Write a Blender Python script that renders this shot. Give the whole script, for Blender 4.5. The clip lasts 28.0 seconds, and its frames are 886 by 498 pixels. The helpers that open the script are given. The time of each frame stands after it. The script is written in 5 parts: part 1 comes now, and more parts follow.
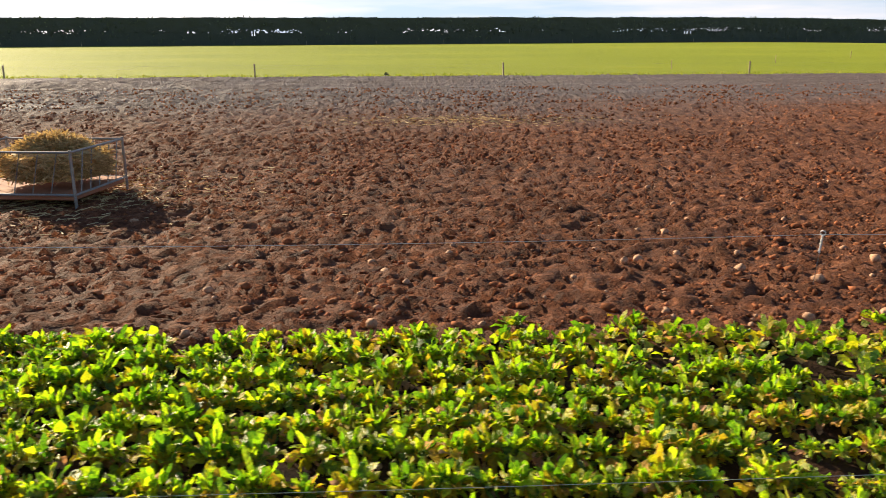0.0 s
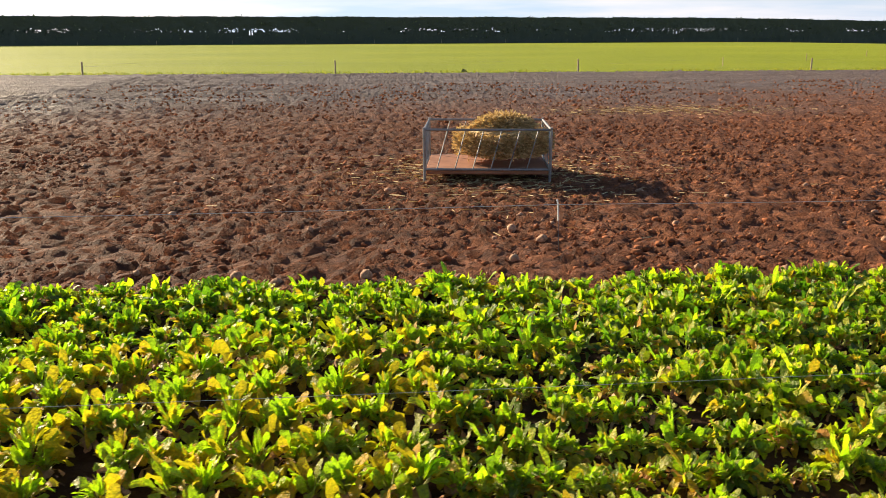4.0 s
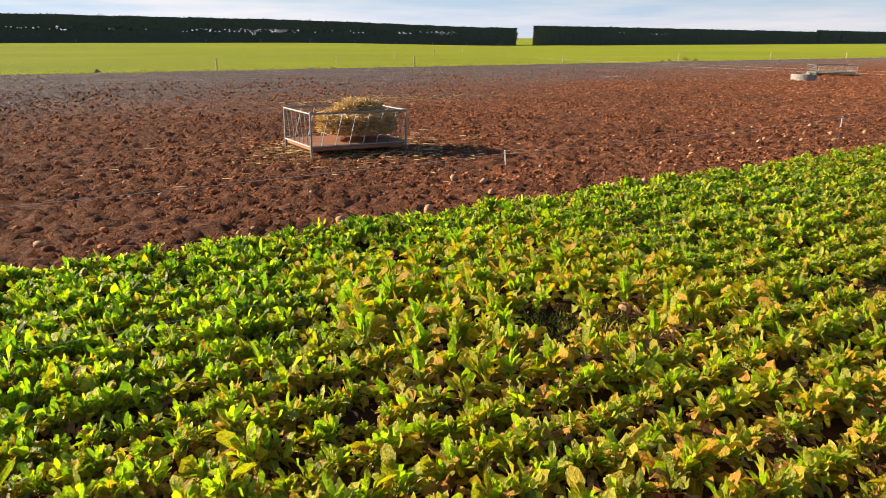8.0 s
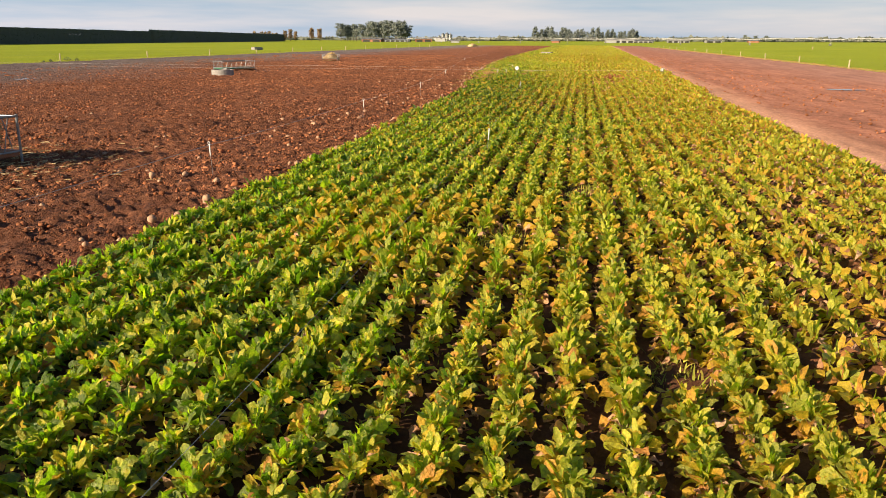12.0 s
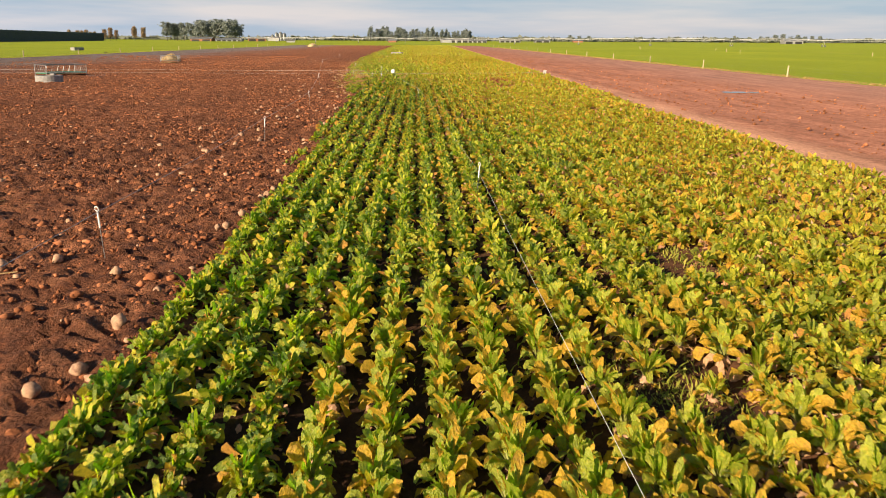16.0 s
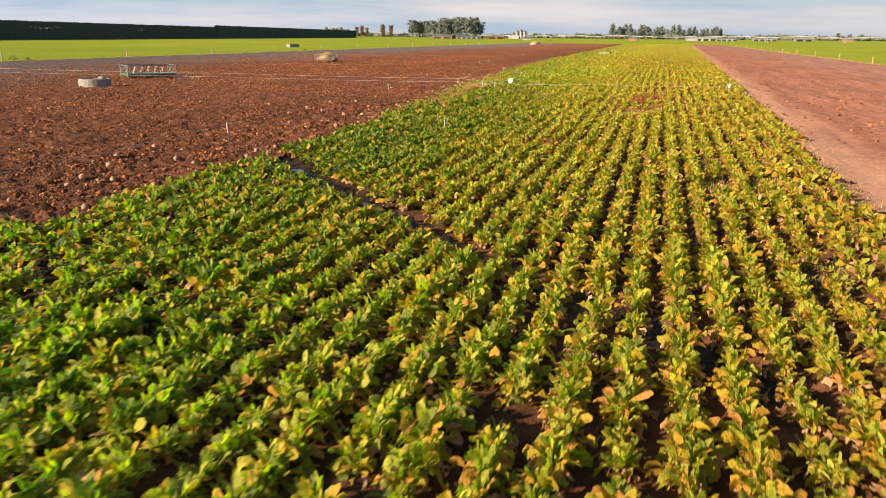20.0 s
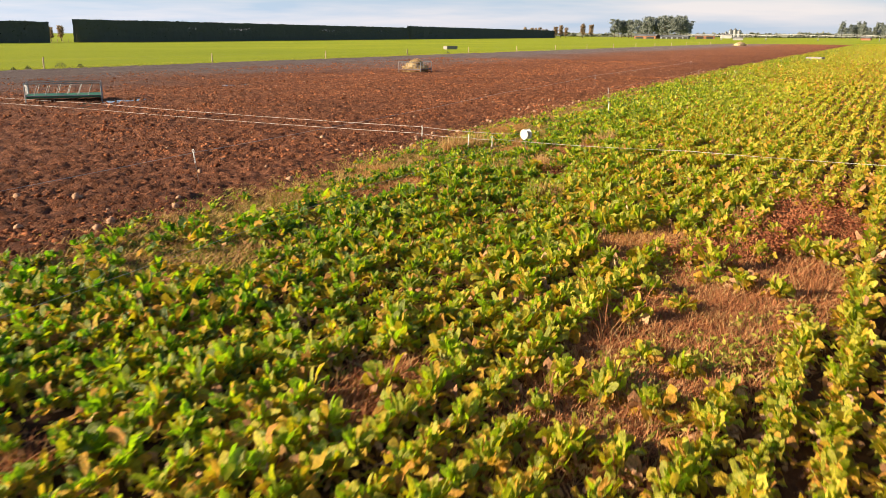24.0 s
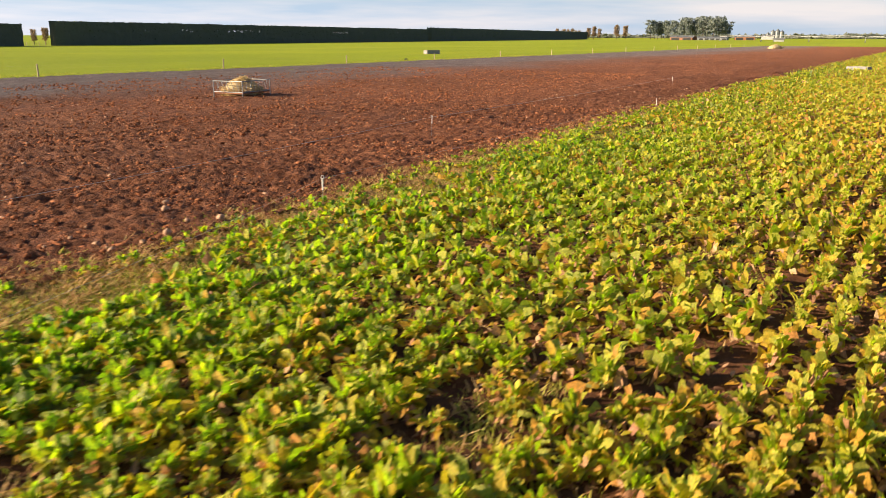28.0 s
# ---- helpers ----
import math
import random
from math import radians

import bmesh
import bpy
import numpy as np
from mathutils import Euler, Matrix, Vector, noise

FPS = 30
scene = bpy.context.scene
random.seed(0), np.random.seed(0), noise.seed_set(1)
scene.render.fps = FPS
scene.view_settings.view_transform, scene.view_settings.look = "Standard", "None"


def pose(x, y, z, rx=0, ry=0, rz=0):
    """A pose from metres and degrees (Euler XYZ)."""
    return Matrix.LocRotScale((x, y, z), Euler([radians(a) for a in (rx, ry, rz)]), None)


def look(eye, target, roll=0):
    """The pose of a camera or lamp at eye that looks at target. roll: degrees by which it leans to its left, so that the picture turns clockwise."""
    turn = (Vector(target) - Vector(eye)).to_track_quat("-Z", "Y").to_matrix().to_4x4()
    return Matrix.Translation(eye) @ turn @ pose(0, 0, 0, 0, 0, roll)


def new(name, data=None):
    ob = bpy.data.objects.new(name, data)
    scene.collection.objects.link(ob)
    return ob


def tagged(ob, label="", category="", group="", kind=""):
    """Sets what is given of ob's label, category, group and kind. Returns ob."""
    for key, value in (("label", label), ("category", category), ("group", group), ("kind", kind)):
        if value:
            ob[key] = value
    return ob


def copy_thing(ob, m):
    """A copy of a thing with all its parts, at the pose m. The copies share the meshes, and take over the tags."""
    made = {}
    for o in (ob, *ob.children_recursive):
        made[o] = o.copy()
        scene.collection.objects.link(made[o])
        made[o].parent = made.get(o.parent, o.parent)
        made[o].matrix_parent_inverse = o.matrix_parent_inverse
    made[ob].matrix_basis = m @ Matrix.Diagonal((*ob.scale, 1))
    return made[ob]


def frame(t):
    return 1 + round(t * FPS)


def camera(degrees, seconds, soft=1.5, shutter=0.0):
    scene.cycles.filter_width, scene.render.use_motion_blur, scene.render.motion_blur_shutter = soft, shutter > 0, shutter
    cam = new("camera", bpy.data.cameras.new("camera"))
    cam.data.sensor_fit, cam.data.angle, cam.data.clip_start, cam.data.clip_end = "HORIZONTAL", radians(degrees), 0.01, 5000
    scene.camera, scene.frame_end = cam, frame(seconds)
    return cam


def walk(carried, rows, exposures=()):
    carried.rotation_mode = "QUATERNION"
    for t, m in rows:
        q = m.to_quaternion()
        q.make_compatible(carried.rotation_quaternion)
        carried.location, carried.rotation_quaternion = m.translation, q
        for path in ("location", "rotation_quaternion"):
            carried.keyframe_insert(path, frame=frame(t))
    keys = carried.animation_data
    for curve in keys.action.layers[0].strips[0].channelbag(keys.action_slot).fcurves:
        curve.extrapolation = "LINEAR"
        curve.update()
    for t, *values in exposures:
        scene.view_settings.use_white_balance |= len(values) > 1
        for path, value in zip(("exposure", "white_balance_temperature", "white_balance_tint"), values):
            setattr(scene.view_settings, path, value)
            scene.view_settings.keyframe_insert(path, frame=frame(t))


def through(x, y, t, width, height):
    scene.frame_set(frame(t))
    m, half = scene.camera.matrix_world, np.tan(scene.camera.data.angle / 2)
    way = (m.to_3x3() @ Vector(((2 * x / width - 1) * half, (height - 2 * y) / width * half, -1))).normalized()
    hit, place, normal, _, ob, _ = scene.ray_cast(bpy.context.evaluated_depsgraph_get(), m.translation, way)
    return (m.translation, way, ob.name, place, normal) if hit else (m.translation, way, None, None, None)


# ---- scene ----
cam = camera(59.2, 28.0, 0.55, 0.18)
PATH = [
    (0, (-4.188, -8.835, 3.483), (-4.155, -6.906, 2.956), -0.3),
    (0.5, (-5.9, -8.947, 3.453), (-5.86, -7.017, 2.927), -0.3),
    (1, (-7.452, -9.039, 3.425), (-7.406, -7.11, 2.897), -0.3),
    (1.5, (-8.909, -9.047, 3.379), (-8.855, -7.119, 2.853), -0.3),
    (2, (-10.254, -9.062, 3.351), (-10.192, -7.133, 2.824), -0.3),
    (2.5, (-11.507, -9.108, 3.329), (-11.44, -7.18, 2.803), -0.3),
    (3, (-12.704, -9.334, 3.327), (-12.631, -7.406, 2.801), -0.3),
    (3.5, (-13.902, -9.667, 3.299), (-13.823, -7.739, 2.773), -0.2),
    (4, (-15.024, -9.934, 3.227), (-14.893, -8.009, 2.701), -0.2),
    (4.5, (-16.093, -10.241, 3.183), (-15.898, -8.321, 2.657), -0.3),
    (6.5, (-20.506, -11.625, 3.245), (-19.989, -9.766, 2.717), 0.2),
    (7, (-21.407, -11.724, 3.236), (-20.693, -9.931, 2.709), 0.2),
    (7.5, (-22.296, -11.641, 3.185), (-21.383, -9.941, 2.66), 0.2),
    (8, (-23.209, -11.652, 3.208), (-22.106, -10.068, 2.684), 0.3),
    (8.5, (-24.138, -11.526, 3.202), (-22.856, -10.082, 2.68), 0.4),
    (9, (-25.074, -11.277, 3.185), (-23.639, -9.985, 2.661), 0.2),
    (9.5, (-26.024, -10.845, 3.18), (-24.46, -9.714, 2.658), 0.3),
    (10, (-26.923, -10.187, 3.182), (-25.246, -9.229, 2.66), 0.4),
    (10.5, (-27.712, -9.398, 3.167), (-25.944, -8.621, 2.647), 0.4),
    (11, (-28.375, -8.569, 3.158), (-26.542, -7.961, 2.638), 0.4),
    (11.5, (-28.909, -7.732, 3.143), (-27.033, -7.273, 2.625), 0.3),
    (13.5, (-29.508, -5.19, 3.198), (-27.58, -5.068, 2.678), 0.2),
    (14, (-28.665, -4.688, 3.217), (-26.737, -4.568, 2.699), 0.2),
    (14.5, (-27.641, -4.235, 3.217), (-25.711, -4.174, 2.7), 0.3),
    (15, (-26.524, -3.843, 3.213), (-24.592, -3.877, 2.696), 0.3),
    (15.5, (-25.206, -3.518, 3.214), (-23.275, -3.584, 2.697), 0.4),
    (16, (-23.762, -3.28, 3.224), (-21.831, -3.346, 2.706), 0.3),
    (16.5, (-22.064, -3.39, 3.216), (-20.133, -3.456, 2.698), 0.4),
    (17, (-20.427, -3.853, 3.251), (-18.496, -3.919, 2.732), 0.4),
    (17.5, (-18.606, -4.656, 3.265), (-16.674, -4.684, 2.746), 0.4),
    (18, (-16.568, -5.699, 3.272), (-14.637, -5.68, 2.751), 0.5),
    (18.5, (-14.292, -6.896, 3.277), (-12.363, -6.801, 2.755), 0.4),
    (19, (-11.671, -8.111, 3.286), (-9.752, -7.895, 2.763), 0.5),
    (19.5, (-8.867, -9.225, 3.277), (-6.971, -8.865, 2.753), 0.4),
    (20, (-5.769, -10.085, 3.293), (-3.907, -9.578, 2.766), 0.5),
    (20.5, (-2.448, -10.684, 3.293), (-0.621, -10.065, 2.766), 0.4),
    (21, (0.839, -11.014, 3.282), (2.632, -10.303, 2.753), 0.5),
    (21.5, (4.185, -11.098, 3.188), (5.971, -10.368, 2.661), 0.1),
    (23.5, (16.97, -11.111, 3.542), (18.67, -10.2, 3.011), 0.3),
    (24, (20.685, -10.565, 3.52), (22.358, -9.607, 2.99), 0.3),
    (24.5, (24.196, -9.915, 3.528), (25.849, -8.922, 2.998), 0.3),
    (25, (27.696, -9.198, 3.548), (29.344, -8.197, 3.018), 0.3),
    (25.5, (31.392, -8.494, 3.59), (33.033, -7.481, 3.06), 0.3),
    (26, (35.042, -7.857, 3.609), (36.681, -6.841, 3.08), 0.2),
    (26.5, (38.646, -7.492, 3.683), (40.282, -6.47, 3.155), 0.2),
    (27, (42.371, -7.496, 3.728), (44.002, -6.467, 3.199), 0.2),
    (27.5, (46.08, -7.814, 3.79), (47.709, -6.78, 3.261), 0.3),
    (28, (50.001, -8.296, 3.781), (51.627, -7.258, 3.254), 0.2),
]
walk(cam, [(t, look(eye, target, roll)) for t, eye, target, roll in PATH], [(0, 1.32), (4.5, 1.3), (10, 1.12), (15, 0.98), (18, 0.98), (20.5, 1.1), (24, 1.24), (28, 1.25)])

# ---------------------------------------------------------------- light
SUN_EL = 20.0
SUN_WAY = Vector((-0.70, 0.71, 0)).normalized()          # from the field towards the sun
world = bpy.data.worlds.new("sky")
scene.world = world
world.use_nodes = True
wt = world.node_tree
sky = wt.nodes.new("ShaderNodeTexSky")
sky.sky_type, sky.sun_disc = "NISHITA", False
sky.sun_elevation, sky.sun_rotation = radians(SUN_EL), math.atan2(SUN_WAY.x, SUN_WAY.y)
sky.air_density, sky.dust_density, sky.ozone_density = 1.0, 0.25, 2.5
# thin streaks of high cloud, laid out over the whole dome
geo = wt.nodes.new("ShaderNodeTexCoord")
flat = wt.nodes.new("ShaderNodeMapping")
flat.inputs["Scale"].default_value = (1.1, 1.1, 11)
wt.links.new(geo.outputs["Generated"], flat.inputs[0])
puff = wt.nodes.new("ShaderNodeTexNoise")
puff.inputs["Scale"].default_value, puff.inputs["Detail"].default_value = 2.2, 5
puff.inputs["Roughness"].default_value = 0.55
wt.links.new(flat.outputs[0], puff.inputs["Vector"])
streak = wt.nodes.new("ShaderNodeValToRGB")
streak.color_ramp.elements[0].position, streak.color_ramp.elements[1].position = 0.40, 0.66
streak.color_ramp.elements[0].color, streak.color_ramp.elements[1].color = (0.50, 0.65, 0.85, 1), (1.0, 0.92, 0.93, 1)
wt.links.new(puff.outputs[0], streak.inputs[0])
bright = wt.nodes.new("ShaderNodeMix")
bright.data_type, bright.blend_type = "RGBA", "MULTIPLY"
bright.inputs["Factor"].default_value = 1.0
bright.inputs["B"].default_value = (10.5, 10.3, 10.5, 1)
wt.links.new(streak.outputs[0], bright.inputs["A"])
# thin cloud shines more on the sun's side
side = wt.nodes.new("ShaderNodeVectorMath")
side.operation = "DOT_PRODUCT"
side.inputs[1].default_value = SUN_WAY
wt.links.new(geo.outputs["Generated"], side.inputs[0])
glow = wt.nodes.new("ShaderNodeMapRange")
for i, v in enumerate((-1.0, 1.0, 0.84, 1.30)):
    glow.inputs[i + 1].default_value = v
wt.links.new(side.outputs["Value"], glow.inputs[0])
lit = wt.nodes.new("ShaderNodeVectorMath")
lit.operation = "SCALE"
wt.links.new(bright.outputs["Result"], lit.inputs[0])
wt.links.new(glow.outputs[0], lit.inputs["Scale"])
# the haze and cloud sheet is thickest low down
rise = wt.nodes.new("ShaderNodeSeparateXYZ")
wt.links.new(geo.outputs["Generated"], rise.inputs[0])
veil = wt.nodes.new("ShaderNodeMapRange")
for i, v in enumerate((0.02, 0.22, 0.80, 0.06)):
    veil.inputs[i + 1].default_value = v
wt.links.new(rise.outputs["Z"], veil.inputs[0])
cloud = wt.nodes.new("ShaderNodeMix")
cloud.data_type = "RGBA"
wt.links.new(lit.outputs[0], cloud.inputs["B"])
wt.links.new(veil.outputs[0], cloud.inputs["Factor"])
wt.links.new(sky.outputs[0], cloud.inputs["A"])
wt.links.new(cloud.outputs["Result"], wt.nodes["Background"].inputs[0])
wt.nodes["Background"].inputs[1].default_value = 0.043

sun = new("sun", bpy.data.lights.new("sun", "SUN"))
sun.data.energy, sun.data.angle, sun.data.color = 5.0, radians(0.6), (1.0, 0.80, 0.55)
up = math.tan(radians(SUN_EL))
sun.matrix_world = look((SUN_WAY.x * 100, SUN_WAY.y * 100, up * 100), (0, 0, 0))


# ---------------------------------------------------------------- materials
class Nodes:
    """A small writer of node materials round one Principled shader."""

    def __init__(self, name, rough=0.85, metal=0.0, spec=0.4):
        self.mat = bpy.data.materials.new(name)
        self.mat.use_nodes = True
        self.t = self.mat.node_tree
        self.b = self.t.nodes["Principled BSDF"]
        self.b.inputs["Roughness"].default_value = rough
        self.b.inputs["Metallic"].default_value = metal
        self.b.inputs["Specular IOR Level"].default_value = spec

    def add(self, kind, **inputs):
        n = self.t.nodes.new("ShaderNode" + kind)
        for k, v in inputs.items():
            n.inputs[k.replace("_", " ")].default_value = v
        return n

    def link(self, a, b):
        self.t.links.new(a, b)
        return self

    def place(self):
        return self.add("NewGeometry").outputs["Position"]

    def noise(self, scale, detail=4.0, rough=0.55, stretch=None):
        n = self.add("TexNoise", Scale=scale, Detail=detail, Roughness=rough)
        src = self.place()
        if stretch:
            m = self.add("Mapping")
            m.inputs["Scale"].default_value = stretch
            self.link(src, m.inputs[0])
            src = m.outputs[0]
        self.link(src, n.inputs["Vector"])
        return n.outputs[0]

    def span(self, value, a, b, c=0.0, d=1.0):
        n = self.add("MapRange")
        for i, v in enumerate((a, b, c, d)):
            n.inputs[i + 1].default_value = v
        self.link(value, n.inputs[0])
        return n.outputs[0]

    def ramp(self, value, stops):
        n = self.add("ValToRGB")
        e = n.color_ramp.elements
        while len(e) < len(stops):
            e.new(0.5)
        for el, (p, c) in zip(e, stops):
            el.position, el.color = p, (*c, 1)
        self.link(value, n.inputs[0])
        return n.outputs[0]

    def mix(self, fac, a, b, how="MIX"):
        n = self.add("Mix")
        n.data_type, n.blend_type = "RGBA", how
        for sock, v in (("Factor", fac), ("A", a), ("B", b)):
            s = [i for i in n.inputs if i.name == sock and i.enabled][0]
            if isinstance(v, (tuple, float, int)):
                s.default_value = (*v, 1) if isinstance(v, tuple) else v if sock == "Factor" else (v, v, v, 1)
            else:
                self.link(v, s)
        return [o for o in n.outputs if o.enabled][0]

    def maths(self, how, a, b):
        n = self.add("Math")
        n.operation = how
        for i, v in enumerate((a, b)):
            if isinstance(v, (float, int)):
                n.inputs[i].default_value = v
            else:
                self.link(v, n.inputs[i])
        return n.outputs[0]

    def axis(self, name):
        n = self.add("SeparateXYZ")
        self.link(self.place(), n.inputs[0])
        return n.outputs[name]

    def colour(self, c):
        if isinstance(c, tuple):
            self.b.inputs["Base Color"].default_value = (*c, 1)
        else:
            self.link(c, self.b.inputs["Base Color"])
        return self

    def rough(self, v):
        self.link(v, self.b.inputs["Roughness"])
        return self

    def bump(self, height, strength=0.5, distance=0.02):
        n = self.add("Bump", Strength=strength, Distance=distance)
        self.link(height, n.inputs["Height"])
        self.link(n.outputs[0], self.b.inputs["Normal"])
        return self


def leaf_material(name, stops, through, share=0.4, rough=0.6, crinkle=0.0, edge=None, spec=0.25, turned=None):
    """Leaves: each island takes its own tint; part of the light passes through the blade, greener than what it throws back."""
    m = Nodes(name, rough=rough, spec=spec)
    rnd = m.add("NewGeometry").outputs["Random Per Island"]
    c = m.ramp(rnd, stops)
    if turned:
        side = m.maths("ADD", m.axis("Y"), m.maths("MULTIPLY", m.noise(0.5, 3), 5.0))
        side = m.maths("SUBTRACT", side, m.span(m.axis("X"), 24, 90, 0.0, 8.0))
        side = m.maths("ADD", side, m.maths("SUBTRACT", m.span(m.axis("X"), -11, -1, 0.0, 2.4), m.span(m.axis("X"), 10, 24, 0.0, 2.4)))
        c = m.mix(m.span(side, 0.0, -9.0, 0.0, 0.6), c, turned)
        # lusher green towards the mud, with shade darkened into the leaf colour
        lush_shade = m.span(m.maths("ADD", m.axis("Y"), m.maths("MULTIPLY", m.noise(0.6, 3), 5.0)), -4.6, -0.4, 0.0, 1.0)
        lush_shade = m.maths("MULTIPLY", lush_shade, m.maths("SUBTRACT", m.span(m.axis("X"), 0, 7, 0.0, 0.78), m.span(m.axis("X"), 28, 50, 0.0, 0.78)))
        c = m.mix(lush_shade, c, m.mix(1.0, c, (0.42, 0.56, 0.5), "MULTIPLY"))
    c = m.mix(0.8, c, m.ramp(m.noise(38, 3), [(0.3, (0.52, 0.58, 0.45)), (0.75, (1.4, 1.3, 1.25))]), "MULTIPLY")
    if edge:
        patch = m.maths("ADD", m.noise(13, 4, 0.65), m.maths("MULTIPLY", rnd, 0.12))
        c = m.mix(m.span(patch, 0.60, 0.80, 0.0, 0.7), c, edge)
    m.colour(c)
    tr = m.add("BsdfTranslucent")
    m.link(m.mix(1.0, c, through, "MULTIPLY"), tr.inputs["Color"])
    sh = m.add("MixShader", Fac=share)
    m.link(m.b.outputs[0], sh.inputs[1]).link(tr.outputs[0], sh.inputs[2])
    m.link(sh.outputs[0], m.t.nodes["Material Output"].inputs[0])
    if crinkle:
        m.bump(m.noise(48, 3, 0.6), 0.9, crinkle)
        m.link(m.b.inputs["Normal"].links[0].from_socket, tr.inputs["Normal"])
    return m.mat


LEAF_GREEN = leaf_material("beet_leaf_green", [(0, (0.08, 0.135, 0.030)), (0.3, (0.175, 0.245, 0.034)), (0.65, (0.38, 0.40, 0.044)), (1, (0.68, 0.56, 0.065))],
                           (1.35, 2.35, 0.25), 0.43, 0.38, 0.022, (0.80, 0.52, 0.05), 0.5, (0.60, 0.49, 0.065))
LEAF_YELLOW = leaf_material("beet_leaf_yellow", [(0, (0.43, 0.39, 0.035)), (0.4, (0.66, 0.45, 0.040)), (0.75, (0.76, 0.40, 0.050)), (1, (0.66, 0.29, 0.085))],
                            (0.95, 1.5, 0.28), 0.48, 0.45, 0.022, (0.62, 0.30, 0.10), 0.4)
LEAF_DEAD = leaf_material("beet_leaf_withered", [(0, (0.36, 0.18, 0.10)), (0.5, (0.66, 0.36, 0.21)), (0.85, (0.80, 0.53, 0.34)), (1, (0.56, 0.27, 0.18))],
                          (1.1, 1.05, 0.65), 0.34, 0.8, 0.015)
STALK = leaf_material("beet_stalk", [(0, (0.22, 0.27, 0.07)), (1, (0.44, 0.42, 0.14))], (1.0, 1.2, 0.6), 0.25)


def soil_material(name, dark, mid, pale, wet=0.0, dust=1.0):
    m = Nodes(name, rough=0.92, spec=0.1 + wet)
    m.b.inputs["Diffuse Roughness"].default_value = dust
    c = m.ramp(m.noise(2.2, 6, 0.65), [(0.28, dark), (0.5, mid), (0.72, pale)])
    c = m.mix(0.5, c, m.ramp(m.noise(0.09, 3), [(0.35, (0.72, 0.7, 0.7)), (0.65, (1.22, 1.16, 1.12))]), "MULTIPLY")
    c = m.mix(0.6, c, m.ramp(m.noise(26, 4, 0.7), [(0.3, (0.55, 0.52, 0.5)), (0.7, (1.4, 1.36, 1.3))]), "MULTIPLY")
    return m, c


# trampled mud: brown and cloddy by the crop, greyer, silty and damp towards the pasture
m, c = soil_material("trampled_mud", (0.088, 0.034, 0.019), (0.235, 0.094, 0.047), (0.43, 0.19, 0.098), 0.08, 0.55)
far = m.maths("ADD", m.axis("Y"), m.maths("MULTIPLY", m.noise(0.06, 3), 26.0))
silt = m.span(m.maths("ADD", far, m.span(m.axis("X"), -30, 60, 12, -5)), 40, 56, 0.0, 1.0)
grey = m.ramp(m.noise(1.1, 5, 0.7, (0.22, 1.0, 1.0)), [(0.3, (0.125, 0.094, 0.087)), (0.55, (0.19, 0.148, 0.140)), (0.78, (0.28, 0.226, 0.215))])
c = m.mix(silt, c, grey)
m.colour(m.mix(0.75, c, m.ramp(m.noise(7.5, 6, 0.8), [(0.36, (0.42, 0.40, 0.40)), (0.5, (0.95, 0.95, 0.95)), (0.64, (1.7, 1.6, 1.55))]), "MULTIPLY"))
m.rough(m.mix(silt, 0.82, m.ramp(m.noise(0.5, 4, 0.6, (0.3, 1, 1)), [(0.35, (0.50, 0.50, 0.50)), (0.6, (0.8, 0.8, 0.8))])))
m.bump(m.maths("ADD", m.noise(11, 5, 0.75), m.maths("MULTIPLY", m.noise(34, 3, 0.7), 0.4)), 1.0, 0.12)
MUD = m.mat
m, c = soil_material("clod_earth", (0.14, 0.054, 0.026), (0.31, 0.125, 0.060), (0.47, 0.22, 0.115), dust=0.55)
rnd = m.add("NewGeometry").outputs["Random Per Island"]
m.colour(m.mix(0.8, c, m.ramp(rnd, [(0, (0.55, 0.52, 0.5)), (0.8, (1.2, 1.15, 1.1)), (1, (1.75, 1.65, 1.6))]), "MULTIPLY"))
m.bump(m.noise(40, 4, 0.7), 0.7, 0.01)
CLOD = m.mat
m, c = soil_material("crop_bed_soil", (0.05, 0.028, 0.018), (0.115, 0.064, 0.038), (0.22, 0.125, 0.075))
# drier and paler away from the mud; nearer it, row shade darkens the colour
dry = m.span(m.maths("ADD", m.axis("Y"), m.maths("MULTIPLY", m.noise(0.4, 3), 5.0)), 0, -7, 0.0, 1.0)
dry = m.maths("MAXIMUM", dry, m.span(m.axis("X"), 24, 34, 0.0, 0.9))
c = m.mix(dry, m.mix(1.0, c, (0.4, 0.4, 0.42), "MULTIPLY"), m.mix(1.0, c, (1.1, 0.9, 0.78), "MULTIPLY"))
turf = m.maths("SUBTRACT", m.axis("Y"), m.maths("MULTIPLY", m.axis("X"), 0.078))
turf = m.span(m.maths("ADD", turf, m.maths("MULTIPLY", m.noise(0.7, 4), 3.0)), -3.2, -1.4, 0.0, 0.75)
turf = m.maths("MULTIPLY", turf, m.span(m.axis("X"), 26, 31, 0.0, 1.0))
c = m.mix(turf, c, m.ramp(m.noise(9, 4, 0.7), [(0.35, (0.17, 0.15, 0.045)), (0.6, (0.30, 0.23, 0.08)), (0.75, (0.40, 0.26, 0.13))]))
m.colour(c).bump(m.noise(18, 5, 0.7), 0.9, 0.04)
BED = m.mat
m, c = soil_material("bare_tilled_soil", (0.138, 0.063, 0.047), (0.205, 0.099, 0.073), (0.27, 0.140, 0.105))
smooth = m.span(m.maths("ADD", m.axis("Y"), m.maths("MULTIPLY", m.noise(0.08, 3), 8.0)), -28, -21, 1.0, 0.0)
c = m.mix(m.maths("MULTIPLY", smooth, 0.7), c, (0.185, 0.106, 0.092))
lane = m.maths("ADD", m.axis("Y"), m.maths("MULTIPLY", m.maths("MAXIMUM", m.maths("SUBTRACT", m.axis("X"), 10.0), 0.0), 0.0195))
